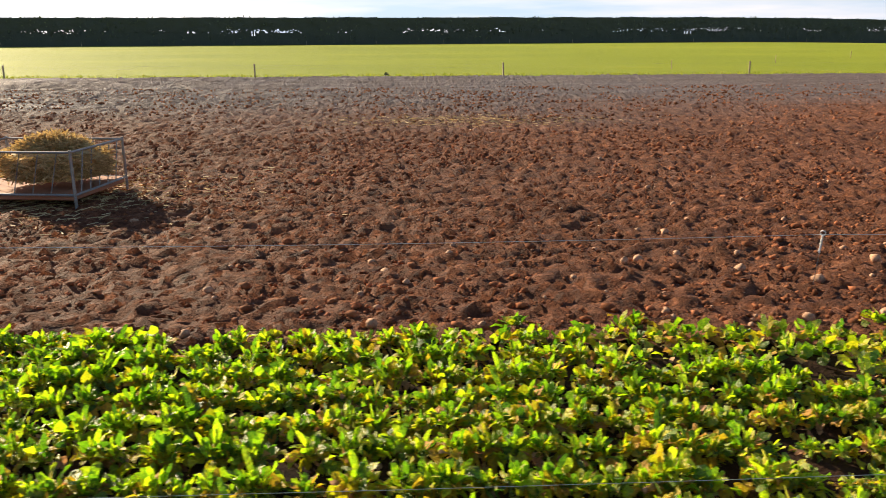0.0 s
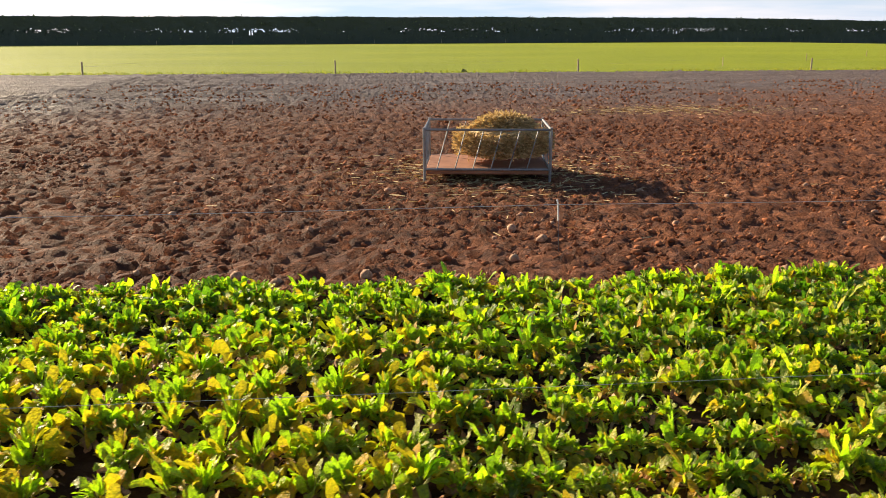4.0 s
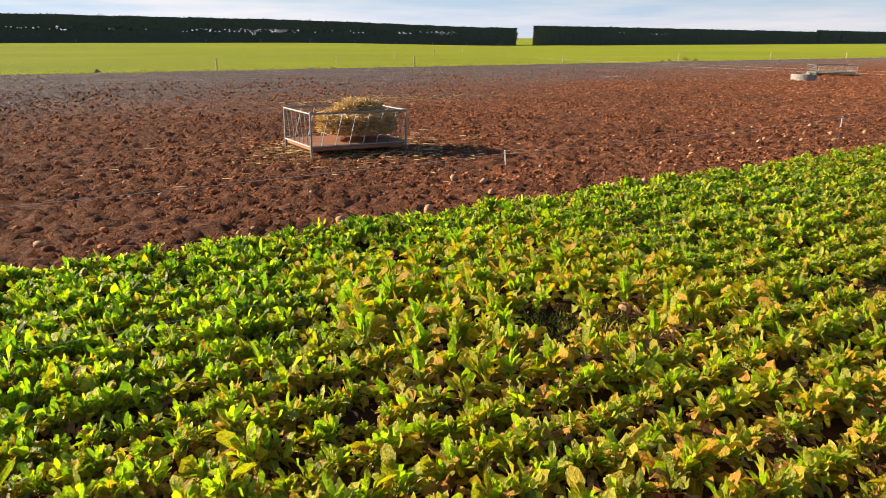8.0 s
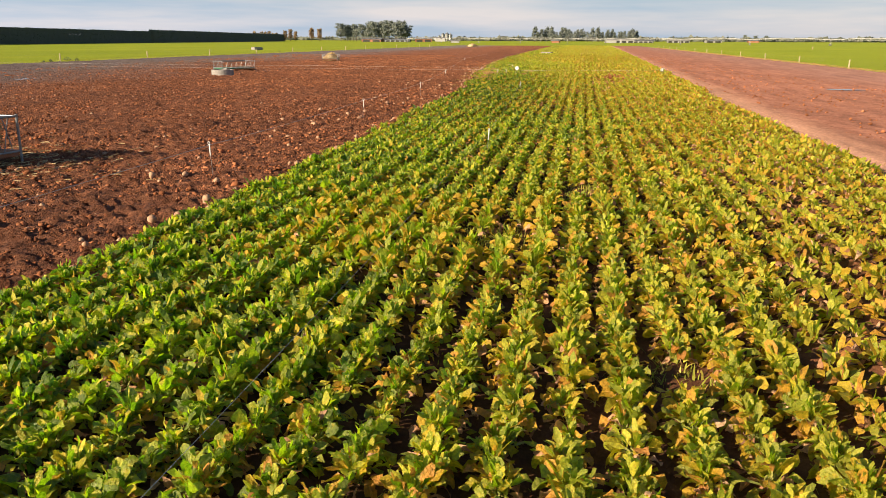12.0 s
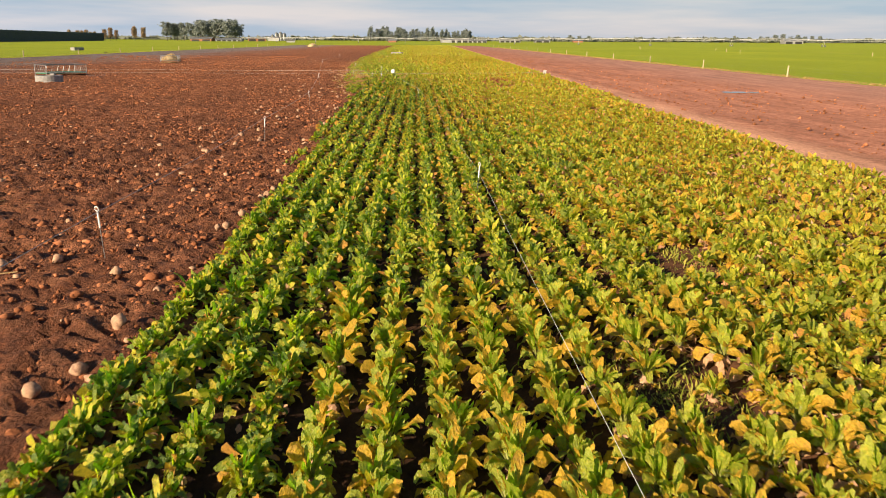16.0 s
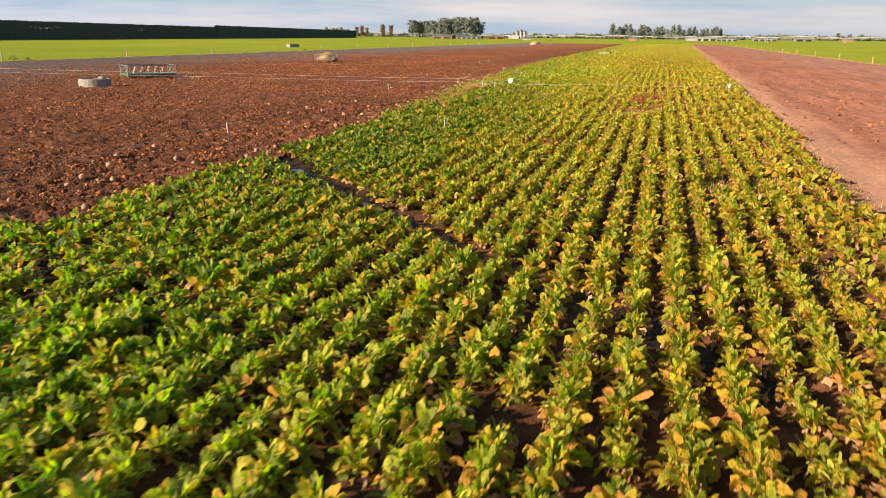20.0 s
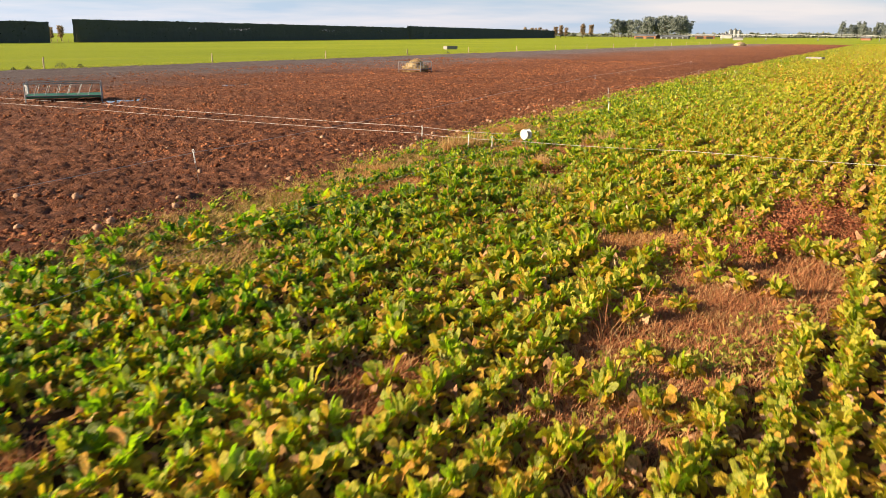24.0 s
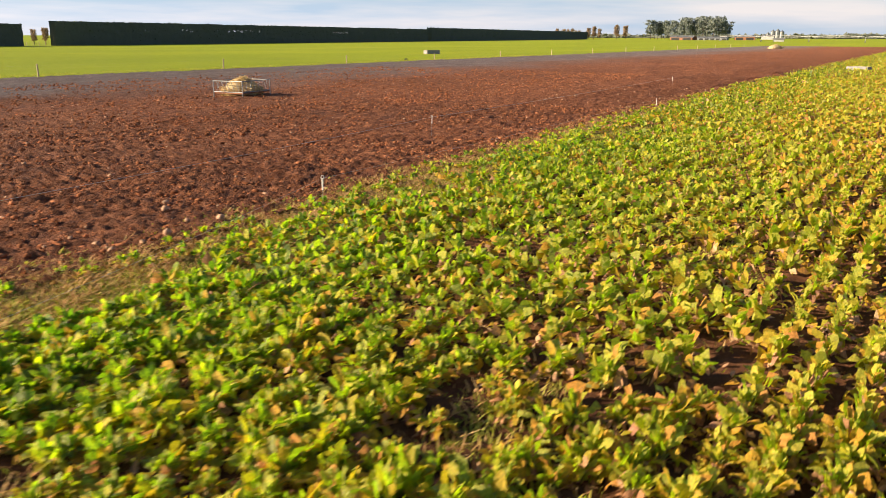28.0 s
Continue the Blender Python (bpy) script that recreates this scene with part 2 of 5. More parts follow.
lane = m.span(m.maths("ADD", lane, m.maths("MULTIPLY", m.noise(0.5, 3), 1.2)), -15.9, -14.4, 0.0, 0.75)
c = m.mix(lane, c, (0.315, 0.19, 0.14))
c = m.mix(0.7, c, m.ramp(m.noise(0.9, 5, 0.7, (0.12, 1, 1)), [(0.36, (0.66, 0.64, 0.64)), (0.62, (1.28, 1.26, 1.24))]), "MULTIPLY")
c = m.mix(0.6, c, m.ramp(m.noise(8, 5, 0.8), [(0.38, (0.6, 0.58, 0.57)), (0.62, (1.4, 1.36, 1.3))]), "MULTIPLY")
m.colour(c).bump(m.noise(9, 5, 0.7), 0.8, 0.05)
SOIL = m.mat
# wet mud, with the shadow of overhanging plants put into its near-black colour
m, c = soil_material("wet_shaded_rut_mud", (0.010, 0.008, 0.007), (0.02, 0.015, 0.012), (0.036, 0.027, 0.021))
m.colour(c).bump(m.noise(14, 5, 0.7), 0.8, 0.03)
m.b.inputs["Roughness"].default_value = 0.45
WETMUD_SHADED = m.mat

m = Nodes("pasture_grass", rough=0.75, spec=0.3)
m.b.inputs["Specular Tint"].default_value = (0.85, 0.95, 0.04, 1)
c = m.ramp(m.noise(0.035, 4, 0.6, (0.5, 1, 1)), [(0.3, (0.146, 0.197, 0.014)), (0.55, (0.192, 0.238, 0.016)), (0.75, (0.265, 0.28, 0.02))])
c = m.mix(0.5, c, m.ramp(m.noise(1.3, 5, 0.7), [(0.3, (0.7, 0.74, 0.7)), (0.7, (1.25, 1.2, 1.2))]), "MULTIPLY")
c = m.mix(0.45, c, m.ramp(m.noise(22, 3, 0.7), [(0.3, (0.55, 0.6, 0.5)), (0.7, (1.35, 1.3, 1.3))]), "MULTIPLY")
worn = m.span(m.noise(0.02, 5, 0.7, (0.25, 1, 1)), 0.60, 0.72, 0, 0.45)
m.colour(m.mix(worn, c, (0.33, 0.27, 0.09))).bump(m.noise(14, 4, 0.75), 0.8, 0.08)
m.b.inputs["Sheen Weight"].default_value = 0.10
m.b.inputs["Sheen Roughness"].default_value = 0.45
m.b.inputs["Sheen Tint"].default_value = (0.85, 0.95, 0.04, 1)
PASTURE = m.mat

GRASS = leaf_material("grass_blade", [(0, (0.24, 0.28, 0.04)), (0.6, (0.42, 0.41, 0.07)), (1, (0.58, 0.46, 0.12))], (1.0, 1.3, 0.5), 0.35)
STRAW = leaf_material("dry_grass", [(0, (0.38, 0.23, 0.10)), (0.6, (0.56, 0.36, 0.16)), (1, (0.70, 0.50, 0.25))], (1.1, 0.9, 0.6), 0.3, rough=0.8)
DOCK = leaf_material("dead_dock", [(0, (0.22, 0.07, 0.035)), (0.6, (0.36, 0.12, 0.06)), (1, (0.50, 0.21, 0.10))], (1.1, 0.8, 0.6), 0.25, rough=0.8)
REDSTRAW = leaf_material("dead_bent_grass", [(0, (0.46, 0.24, 0.09)), (0.6, (0.62, 0.36, 0.15)), (1, (0.74, 0.48, 0.22))], (1.15, 0.95, 0.55), 0.35, rough=0.8)
REDWEED = leaf_material("withered_weed", [(0, (0.38, 0.15, 0.07)), (0.6, (0.54, 0.24, 0.11)), (1, (0.66, 0.36, 0.18))], (1.1, 0.8, 0.6), 0.25, rough=0.8)
HAY = leaf_material("hay_stalk", [(0, (0.46, 0.33, 0.17)), (0.6, (0.64, 0.48, 0.27)), (1, (0.78, 0.62, 0.39))], (1, 0.9, 0.6), 0.25, rough=0.8)
NEEDLE = leaf_material("hedge_needles", [(0, (0.075, 0.095, 0.07)), (0.6, (0.11, 0.14, 0.095)), (1, (0.16, 0.19, 0.115))], (1, 1.1, 0.7), 0.12, rough=0.75)
# needles paled and cooled: haze over the far trees is put into the colour
PINE = leaf_material("hazed_pine_needles", [(0, (0.15, 0.18, 0.185)), (0.6, (0.21, 0.24, 0.24)), (1, (0.27, 0.295, 0.28))], (1, 1.1, 0.7), 0.15, rough=0.8)
AUTUMN = leaf_material("autumn_leaves", [(0, (0.24, 0.17, 0.11)), (0.6, (0.34, 0.25, 0.16)), (1, (0.42, 0.32, 0.21))], (1, 0.9, 0.6), 0.25, rough=0.8)


def plain(name, lo, hi, rough=0.7, metal=0.0, scale=9.0, spec=0.4, bumps=0.3):
    m = Nodes(name, rough=rough, metal=metal, spec=spec)
    c = m.ramp(m.noise(scale, 5, 0.65), [(0.3, lo), (0.7, hi)])
    c = m.mix(0.4, c, m.ramp(m.noise(scale * 9, 3), [(0.3, (0.7, 0.7, 0.7)), (0.7, (1.2, 1.2, 1.2))]), "MULTIPLY")
    m.colour(c).bump(m.noise(scale * 5, 4), bumps, 0.006)
    return m.mat


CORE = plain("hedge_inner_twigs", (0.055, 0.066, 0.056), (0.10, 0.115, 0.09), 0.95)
WOOD = plain("weathered_post_wood", (0.34, 0.27, 0.17), (0.56, 0.46, 0.32), 0.85)
BARK = plain("tree_bark", (0.05, 0.04, 0.03), (0.12, 0.09, 0.07), 0.95)
WHITE = plain("white_plastic", (0.68, 0.68, 0.66), (0.82, 0.82, 0.80), 0.45, bumps=0.1)
TAPE = plain("white_electric_tape", (0.46, 0.42, 0.39), (0.60, 0.56, 0.52), 0.7, bumps=0.1)
OLDWIRE = Nodes("weathered_wire", rough=0.6).colour((0.20, 0.20, 0.19)).mat
WIRE = Nodes("fence_wire", rough=0.5).colour((0.62, 0.62, 0.60)).mat
STEEL = plain("galvanised_steel", (0.20, 0.21, 0.22), (0.34, 0.35, 0.36), 0.5, 0.6, 5, bumps=0.1)
PIVOTMAT = plain("weathered_zinc_pipe", (0.42, 0.42, 0.42), (0.55, 0.55, 0.55), 0.6, 0, 1.0)
RODMAT = plain("dark_steel_rod", (0.16, 0.16, 0.16), (0.30, 0.30, 0.30), 0.5, 0.6, bumps=0.05)
CONCRETE = plain("trough_concrete", (0.20, 0.19, 0.18), (0.36, 0.34, 0.32), 0.9, 0, 6)
GREENPLASTIC = plain("green_plastic", (0.02, 0.12, 0.06), (0.04, 0.20, 0.10), 0.5, bumps=0.1)
ROOT = plain("beet_root_skin", (0.26, 0.13, 0.075), (0.60, 0.38, 0.24), 0.85, 0, 22)
SHED_WALL = plain("pale_shed_cladding", (0.30, 0.30, 0.31), (0.46, 0.46, 0.46), 0.6, 0, 0.5)
SHED_ROOF = plain("dull_shed_roofing", (0.20, 0.22, 0.25), (0.34, 0.36, 0.39), 0.6, 0, 0.5)
REDSHED = plain("rusty_shed_cladding", (0.26, 0.11, 0.06), (0.40, 0.19, 0.11), 0.8, 0, 0.5)
DARKGAP = plain("dark_shed_inside", (0.02, 0.02, 0.02), (0.05, 0.05, 0.05), 0.9)
DISTANT = plain("distant_scrub", (0.10, 0.12, 0.10), (0.18, 0.19, 0.15), 0.95, 0, 0.05)
water = Nodes("standing_water", rough=0.06, spec=0.5)
water.colour((0.022, 0.018, 0.015)).bump(water.noise(6, 3), 0.05, 0.01)
WATER = water.mat


# ---------------------------------------------------------------- builders
rng = np.random.default_rng(7)


def lattice(ix, iy, seed):
    h = (ix.astype(np.int64) * 374761393 + iy.astype(np.int64) * 668265263 + seed * 974634777) & 0xFFFFFFFF
    h = ((h ^ (h >> 13)) * 1274126177) & 0xFFFFFFFF
    return ((h ^ (h >> 16)) & 0xFFFF) / 65535.0


def smooth_noise(x, y, seed=0):
    x, y = np.asarray(x, float), np.asarray(y, float)
    ix, iy = np.floor(x), np.floor(y)
    u, v = x - ix, y - iy
    u, v = u * u * (3 - 2 * u), v * v * (3 - 2 * v)
    a, b = lattice(ix, iy, seed), lattice(ix + 1, iy, seed)
    c, d = lattice(ix, iy + 1, seed), lattice(ix + 1, iy + 1, seed)
    return (a * (1 - u) + b * u) * (1 - v) + (c * (1 - u) + d * u) * v


def fractal(x, y, octaves=4, seed=0, gain=0.5):
    total, amp, out = 0.0, 1.0, 0.0
    for k in range(octaves):
        out = out + amp * smooth_noise(x * 2 ** k, y * 2 ** k, seed + k * 17)
        total += amp
        amp *= gain
    return out / total


def mesh_of(name, verts, faces, mats, index=None, smooth=False):
    """A mesh from arrays: faces as rows of three or four corners."""
    verts, faces = np.asarray(verts, np.float32), np.asarray(faces, np.int32)
    me = bpy.data.meshes.new(name)
    me.vertices.add(len(verts))
    me.vertices.foreach_set("co", verts.ravel())
    n, k = faces.shape
    me.loops.add(n * k)
    me.loops.foreach_set("vertex_index", faces.ravel())
    me.polygons.add(n)
    me.polygons.foreach_set("loop_start", np.arange(0, n * k, k, dtype=np.int32))
    for mt in mats:
        me.materials.append(mt)
    if index is not None:
        me.polygons.foreach_set("material_index", np.asarray(index, np.int32))
    if smooth:
        me.polygons.foreach_set("use_smooth", np.ones(n, bool))
    me.update(calc_edges=True)
    return me


def part(name, bm, material, parent=None, label=""):
    """Links a bmesh (or a ready mesh) as one object under a thing or a part."""
    if isinstance(bm, bpy.types.Mesh):
        me = bm
    else:
        me = bpy.data.meshes.new(name)
        bm.to_mesh(me)
        bm.free()
        me.materials.append(material)
    ob = new(name, me)
    if parent:
        ob.parent = parent
    if label:
        ob["label"] = label
    return ob


def thing(name, at, label, category, group="", turn=0.0):
    ob = new(name)
    ob.empty_display_size = 0.1
    ob.matrix_basis = pose(*at, 0, 0, turn)
    return tagged(ob, label, category, group)


def block(x0, x1, y0, y1, z0, z1, bevel=0.0, bm=None):
    bm = bm or bmesh.new()
    made = bmesh.ops.create_cube(bm, size=1)["verts"]
    for v in made:
        v.co = Vector(((x0 + x1) / 2 + v.co.x * (x1 - x0), (y0 + y1) / 2 + v.co.y * (y1 - y0), (z0 + z1) / 2 + v.co.z * (z1 - z0)))
    if bevel:
        edges = list({e for v in made for e in v.link_edges})
        bmesh.ops.bevel(bm, geom=edges, offset=bevel, segments=1, affect="EDGES")
    return bm


def bar(a, b, r, sides=6, r2=None, bm=None):
    """A straight round bar from a to b."""
    bm = bm or bmesh.new()
    a, b = Vector(a), Vector(b)
    m = Matrix.Translation((a + b) / 2) @ (b - a).to_track_quat("Z", "Y").to_matrix().to_4x4()
    bmesh.ops.create_cone(bm, cap_ends=True, segments=sides, radius1=r, radius2=r if r2 is None else r2, depth=(b - a).length, matrix=m)
    return bm


def lathe(profile, sides=10, bm=None):
    """A turned shape from (radius, height) pairs."""
    bm = bm or bmesh.new()
    rings = []
    for r, z in profile:
        rings.append([bm.verts.new((r * math.cos(i * math.tau / sides), r * math.sin(i * math.tau / sides), z)) for i in range(sides)])
    for p, q in zip(rings, rings[1:]):
        for i in range(sides):
            bm.faces.new((p[i], p[(i + 1) % sides], q[(i + 1) % sides], q[i]))
    bm.faces.new(rings[0][::-1])
    bm.faces.new(rings[-1])
    return bm


def line(points, r, sides=4, sag=0.0, steps=6):
    """A thin wire through the points, sagging a little between them."""
    bm = bmesh.new()
    path = []
    for a, b in zip(points, points[1:]):
        for i in range(steps):
            t = i / steps
            p = Vector(a).lerp(Vector(b), t)
            p.z -= sag * 4 * t * (1 - t)
            path.append(p)
    path.append(Vector(points[-1]))
    rings = []
    for i, p in enumerate(path):
        d = (path[min(i + 1, len(path) - 1)] - path[max(i - 1, 0)]).normalized()
        s = d.cross(Vector((0, 0, 1))).normalized()
        u = s.cross(d)
        rings.append([bm.verts.new(p + r * (math.cos(k * math.tau / sides) * s + math.sin(k * math.tau / sides) * u)) for k in range(sides)])
    for p, q in zip(rings, rings[1:]):
        for k in range(sides):
            bm.faces.new((p[k], p[(k + 1) % sides], q[(k + 1) % sides], q[k]))
    return bm


# ---------------------------------------------------------------- ground
CROP_RIGHT, MUD_FAR, SOIL_FAR = -14.2, 63.4, -38.4


def crop_left(x):
    """Where the crop ends against the mud: a straight face that later steps out."""
    x = np.asarray(x, float)
    step = np.interp(x, [-60, -6, 8, 22, 28, 36, 44, 54, 65, 80, 100, 150, 420], [-0.45, -0.4, 0.0, 0.25, 1.2, 1.8, 2.7, 3.2, 4.1, 5.1, 5.9, 7.0, 9.0])
    return step + (smooth_noise(x * 0.55, x * 0 + 3.1, 5) - 0.5) * 0.45


def crop_right(x):
    """Where the crop ends against the bare strip, drawing slowly away along the field."""
    x = np.asarray(x, float)
    return np.interp(x, [-60, 10, 50, 250, 420], [-14.15, -14.15, -15.0, -18.9, -21.5]) + (smooth_noise(x * 0.4, x * 0 + 7.7, 6) - 0.5) * 0.3


RUT = [(16.0, 2.2), (14.2, 0.56), (11.57, -1.85), (9.05, -4.2), (6.35, -6.75), (4.6, -8.4), (3.2, -10.1), (1.5, -11.7)]


def rut_gap(x, y):
    """Distance to the wheel rut that crosses the crop."""
    best = np.full(np.shape(x), 1e9)
    for (ax, ay), (bx, by) in zip(RUT, RUT[1:]):
        dx, dy = bx - ax, by - ay
        t = np.clip(((x - ax) * dx + (y - ay) * dy) / (dx * dx + dy * dy), 0, 1)
        best = np.minimum(best, np.hypot(x - ax - t * dx, y - ay - t * dy))
    return best


PUDDLES = [(48.2, 25.2, 2.6, 0.9), (45.6, 23.6, 1.4, 0.45), (27.2, 36.5, 2.2, 0.8), (62, 30, 1.8, 0.6)]


def mud_height(x, y):
    """Poached ground: broad swells, hoof-sized hollows and sharp little ridges."""
    swell = fractal(x * 0.16, y * 0.16, 3, 3) - 0.5
    hoof = fractal(x * 4.6, y * 4.6, 3, 11, 0.8) - 0.5
    ridge = np.abs(fractal(x * 1.9, y * 1.9, 4, 29) - 0.5)
    fade = np.clip((62 - y) / 30, 0.35, 1)
    z = 0.055 + 0.04 * swell + (0.155 * hoof + 0.08 * (0.16 - ridge)) * fade
    rut = np.exp(-(rut_gap(x, y) / 0.35) ** 2)
    z = z * (1 - rut) + rut * 0.02
    for px, py, rx, ry in PUDDLES:
        d = ((x - px) / rx) ** 2 + ((y - py) / ry) ** 2
        z = np.where(d < 1.8, np.minimum(z, 0.005 + 0.03 * d), z)
    return z


def sheet(name, xs, ys, height, mat, edge=None, jag=0.0):
    """A ground sheet over a grid; edge moves the near border in y."""
    gx, gy = np.meshgrid(xs, ys)
    if edge is not None:
        t = (gy - ys[0]) / (ys[-1] - ys[0])
        gy = gy + (edge(gx) - ys[0]) * (1 - t) ** 3
    gz = height(gx, gy)
    if jag:
        gx = gx + rng.normal(0, 0.022, gx.shape)
        gz = gz + rng.normal(0, jag, gz.shape) * (gz > 0.03)
    v = np.stack([gx, gy, gz], -1).reshape(-1, 3)
    w, h = len(xs), len(ys)
    i = (np.arange(h - 1)[:, None] * w + np.arange(w - 1)).ravel()
    return new(name, mesh_of(name, v, np.stack([i, i + 1, i + w + 1, i + w], -1), [mat], smooth=not jag))


def steps(*runs):
    """Coordinates in runs of (from, to, step)."""
    out = [np.arange(a, b - 1e-6, s) for a, b, s in runs]
    return np.concatenate(out + [[runs[-1][1]]])


def rise(x, y):
    """The pasture climbs a little towards the long hedge."""
    a, b = np.clip((np.asarray(y, float) - 90) / 110, 0, 1), np.clip((190 - np.asarray(x, float)) / 110, 0, 1)
    return 1.3 * a * a * (3 - 2 * a) * b * b * (3 - 2 * b)


def pasture_height(x, y):
    under = ((y > CROP_RIGHT - 24.0) & (y < MUD_FAR - 0.8) & (np.abs(x) < 1400)) * 0.2
    return -under + rise(x, y)


ground = sheet("ground", steps((-4000, -600, 200), (-600, 60, 60), (60, 210, 15), (210, 1200, 60), (1200, 4000, 200)),
               np.unique(np.concatenate([np.linspace(-4000, -60, 16), [SOIL_FAR - 0.4, SOIL_FAR, 0, MUD_FAR - 0.7, MUD_FAR, 70], np.linspace(90, 210, 13), np.linspace(240, 4000, 20)])),
               pasture_height, PASTURE)
tagged(ground, "bright green grazed pasture reaching to the horizon", "ground", kind="structure")


def mud_sheet_height(x, y):
    z = mud_height(x, y)
    return np.where(y > MUD_FAR - 1.2, z * 0.5 + 0.02 - 0.12 * np.clip((y - MUD_FAR + 0.9 + 1.1 * (smooth_noise(x * 0.4, y * 0, 8) - 0.5)) / 0.8, 0, 1), z)


near_mud = sheet("mud_ground", steps((-70, -36, 0.5), (-36, 72, 0.12), (72, 110, 0.3), (110, 420, 2.0)),
                 steps((0, 9, 0.12), (9, 20, 0.2), (20, 40, 0.4), (40, 64.2, 0.8)), mud_sheet_height, MUD, lambda x: crop_left(x) - 0.35, 0.036)
tagged(near_mud, "brown trampled cloddy mud where stock have grazed", "mud", kind="structure")
west_mud = sheet("mud_ground", steps((-420, -70, 4.0)), steps((-0.5, 64.2, 1.2)), mud_sheet_height, MUD)
tagged(west_mud, "greyish trampled mud further along the break", "mud", kind="structure")


def bed_height(x, y):
    ridge = 0.025 * np.cos(y * math.tau / 0.5)
    z = 0.02 + ridge + 0.07 * (fractal(x * 1.8, y * 1.8, 3, 41) - 0.5)
    rut = np.exp(-(rut_gap(x, y) / 0.30) ** 2)
    return z * (1 - rut) - 0.05 * rut


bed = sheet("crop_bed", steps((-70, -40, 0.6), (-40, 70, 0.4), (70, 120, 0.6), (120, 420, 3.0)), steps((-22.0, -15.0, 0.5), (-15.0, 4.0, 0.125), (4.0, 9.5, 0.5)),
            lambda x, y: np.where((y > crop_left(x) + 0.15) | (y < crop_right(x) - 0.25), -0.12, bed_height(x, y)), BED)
tagged(bed, "earth between the beet rows, partly darkened in colour for shade", "soil", kind="structure")


def soil_height(x, y):
    z = 0.035 + 0.05 * (fractal(x * 0.9, y * 0.9, 4, 51) - 0.5) * np.clip((y + 30) / 10, 0.3, 1)
    z = np.where(y > crop_right(x) + 0.2, -0.16, z)
    return np.where(y < SOIL_FAR + 0.4, -0.06, z)


soil = sheet("bare_soil", steps((-60, -20, 1.0), (-20, 90, 0.3), (90, 440, 2.0)), steps((SOIL_FAR, -24, 0.6), (-24, CROP_RIGHT + 0.2, 0.2)), soil_height, SOIL)
tagged(soil, "reddish brown bare soil strip grazed off earlier", "soil", kind="structure")


def pool(name, outline, z, label):
    bm = bmesh.new()
    vs = [bm.verts.new((x, y, z)) for x, y in outline]
    f = bm.faces.new(vs)
    bmesh.ops.triangulate(bm, faces=[f])
    ob = part(name, bm, WATER)
    return tagged(ob, label, "puddle", kind="structure")


for px, py, rx, ry in PUDDLES:
    pts = []
    for k in range(40):
        a = k * math.tau / 40
        r = 0.75 + 0.5 * float(fractal(np.array(px + 1.3 * math.cos(a)), np.array(py + 1.3 * math.sin(a)), 3, 71))
        pts.append((px + rx * r * math.cos(a), py + ry * r * math.sin(a)))
    pool("puddle", pts, 0.028, "shallow puddle of rainwater lying on the trampled mud")
bm = bmesh.new()
rows = []
for (ax, ay), (bx, by) in zip(RUT[:-1], RUT[1:]):
    for k in range(14):
        p = Vector((ax, ay, 0)).lerp(Vector((bx, by, 0)), k / 14)
        o = Vector((ay - by, bx - ax, 0)).normalized()
        w = 0.30 + 0.08 * math.sin(k * 1.7 + ax)
        rows.append([bm.verts.new(p + o * (w * q) + Vector((0, 0, -0.035 + 0.035 * abs(q) ** 2 + 0.008 * math.sin(k * 2.3 + q * 3)))) for q in (-1, -0.5, 0, 0.5, 1)])
for p, q in zip(rows, rows[1:]):
    for k in range(4):
        bm.faces.new((p[k], p[k + 1], q[k + 1], q[k]))
tagged(part("wheel_rut", bm, WETMUD_SHADED), "wet mud in a wheel rut crossing the rows, colour darkened for plant shade", "rut", kind="structure")
for s0, s1 in ((0.02, 0.07), (0.20, 0.25), (0.33, 0.38), (0.55, 0.66), (0.74, 0.90)):
    lo, hi = Vector((*RUT[1], 0)), Vector((*RUT[5], 0))
    side = (hi - lo).normalized().cross(Vector((0, 0, 1)))
    pts = []
    for k in range(12):
        p = lo.lerp(hi, s0 + (s1 - s0) * k / 11) + side * (0.02 + (0.125 + 0.045 * math.sin(k * 0.5 + s0 * 40)) * math.sin(math.pi * (k + 0.4) / 11.8) ** 0.55)
        pts.append((p.x, p.y))
    for k in range(11, -1, -1):
        p = lo.lerp(hi, s0 + (s1 - s0) * k / 11) - side * (0.02 + (0.125 + 0.045 * math.sin(k * 0.4 + s1 * 30)) * math.sin(math.pi * (k + 0.4) / 11.8) ** 0.55)
        pts.append((p.x, p.y))
    pool("rut_water", pts, -0.015, "narrow strip of water standing in a wheel rut")
pool("soil_puddle", [(26.8 + 0.7 * math.cos(k * 0.524), -24.0 + (1.2 + 0.4 * math.sin(k * 1.7)) * math.sin(k * 0.524)) for k in range(12)], 0.062,
     "small puddle on the bare soil strip")

# ---------------------------------------------------------------- fodder beet
GREEN, YELLOW, DEAD, STEM = 0, 1, 2, 3
BEET_MATS = [LEAF_GREEN, LEAF_YELLOW, LEAF_DEAD, STALK]


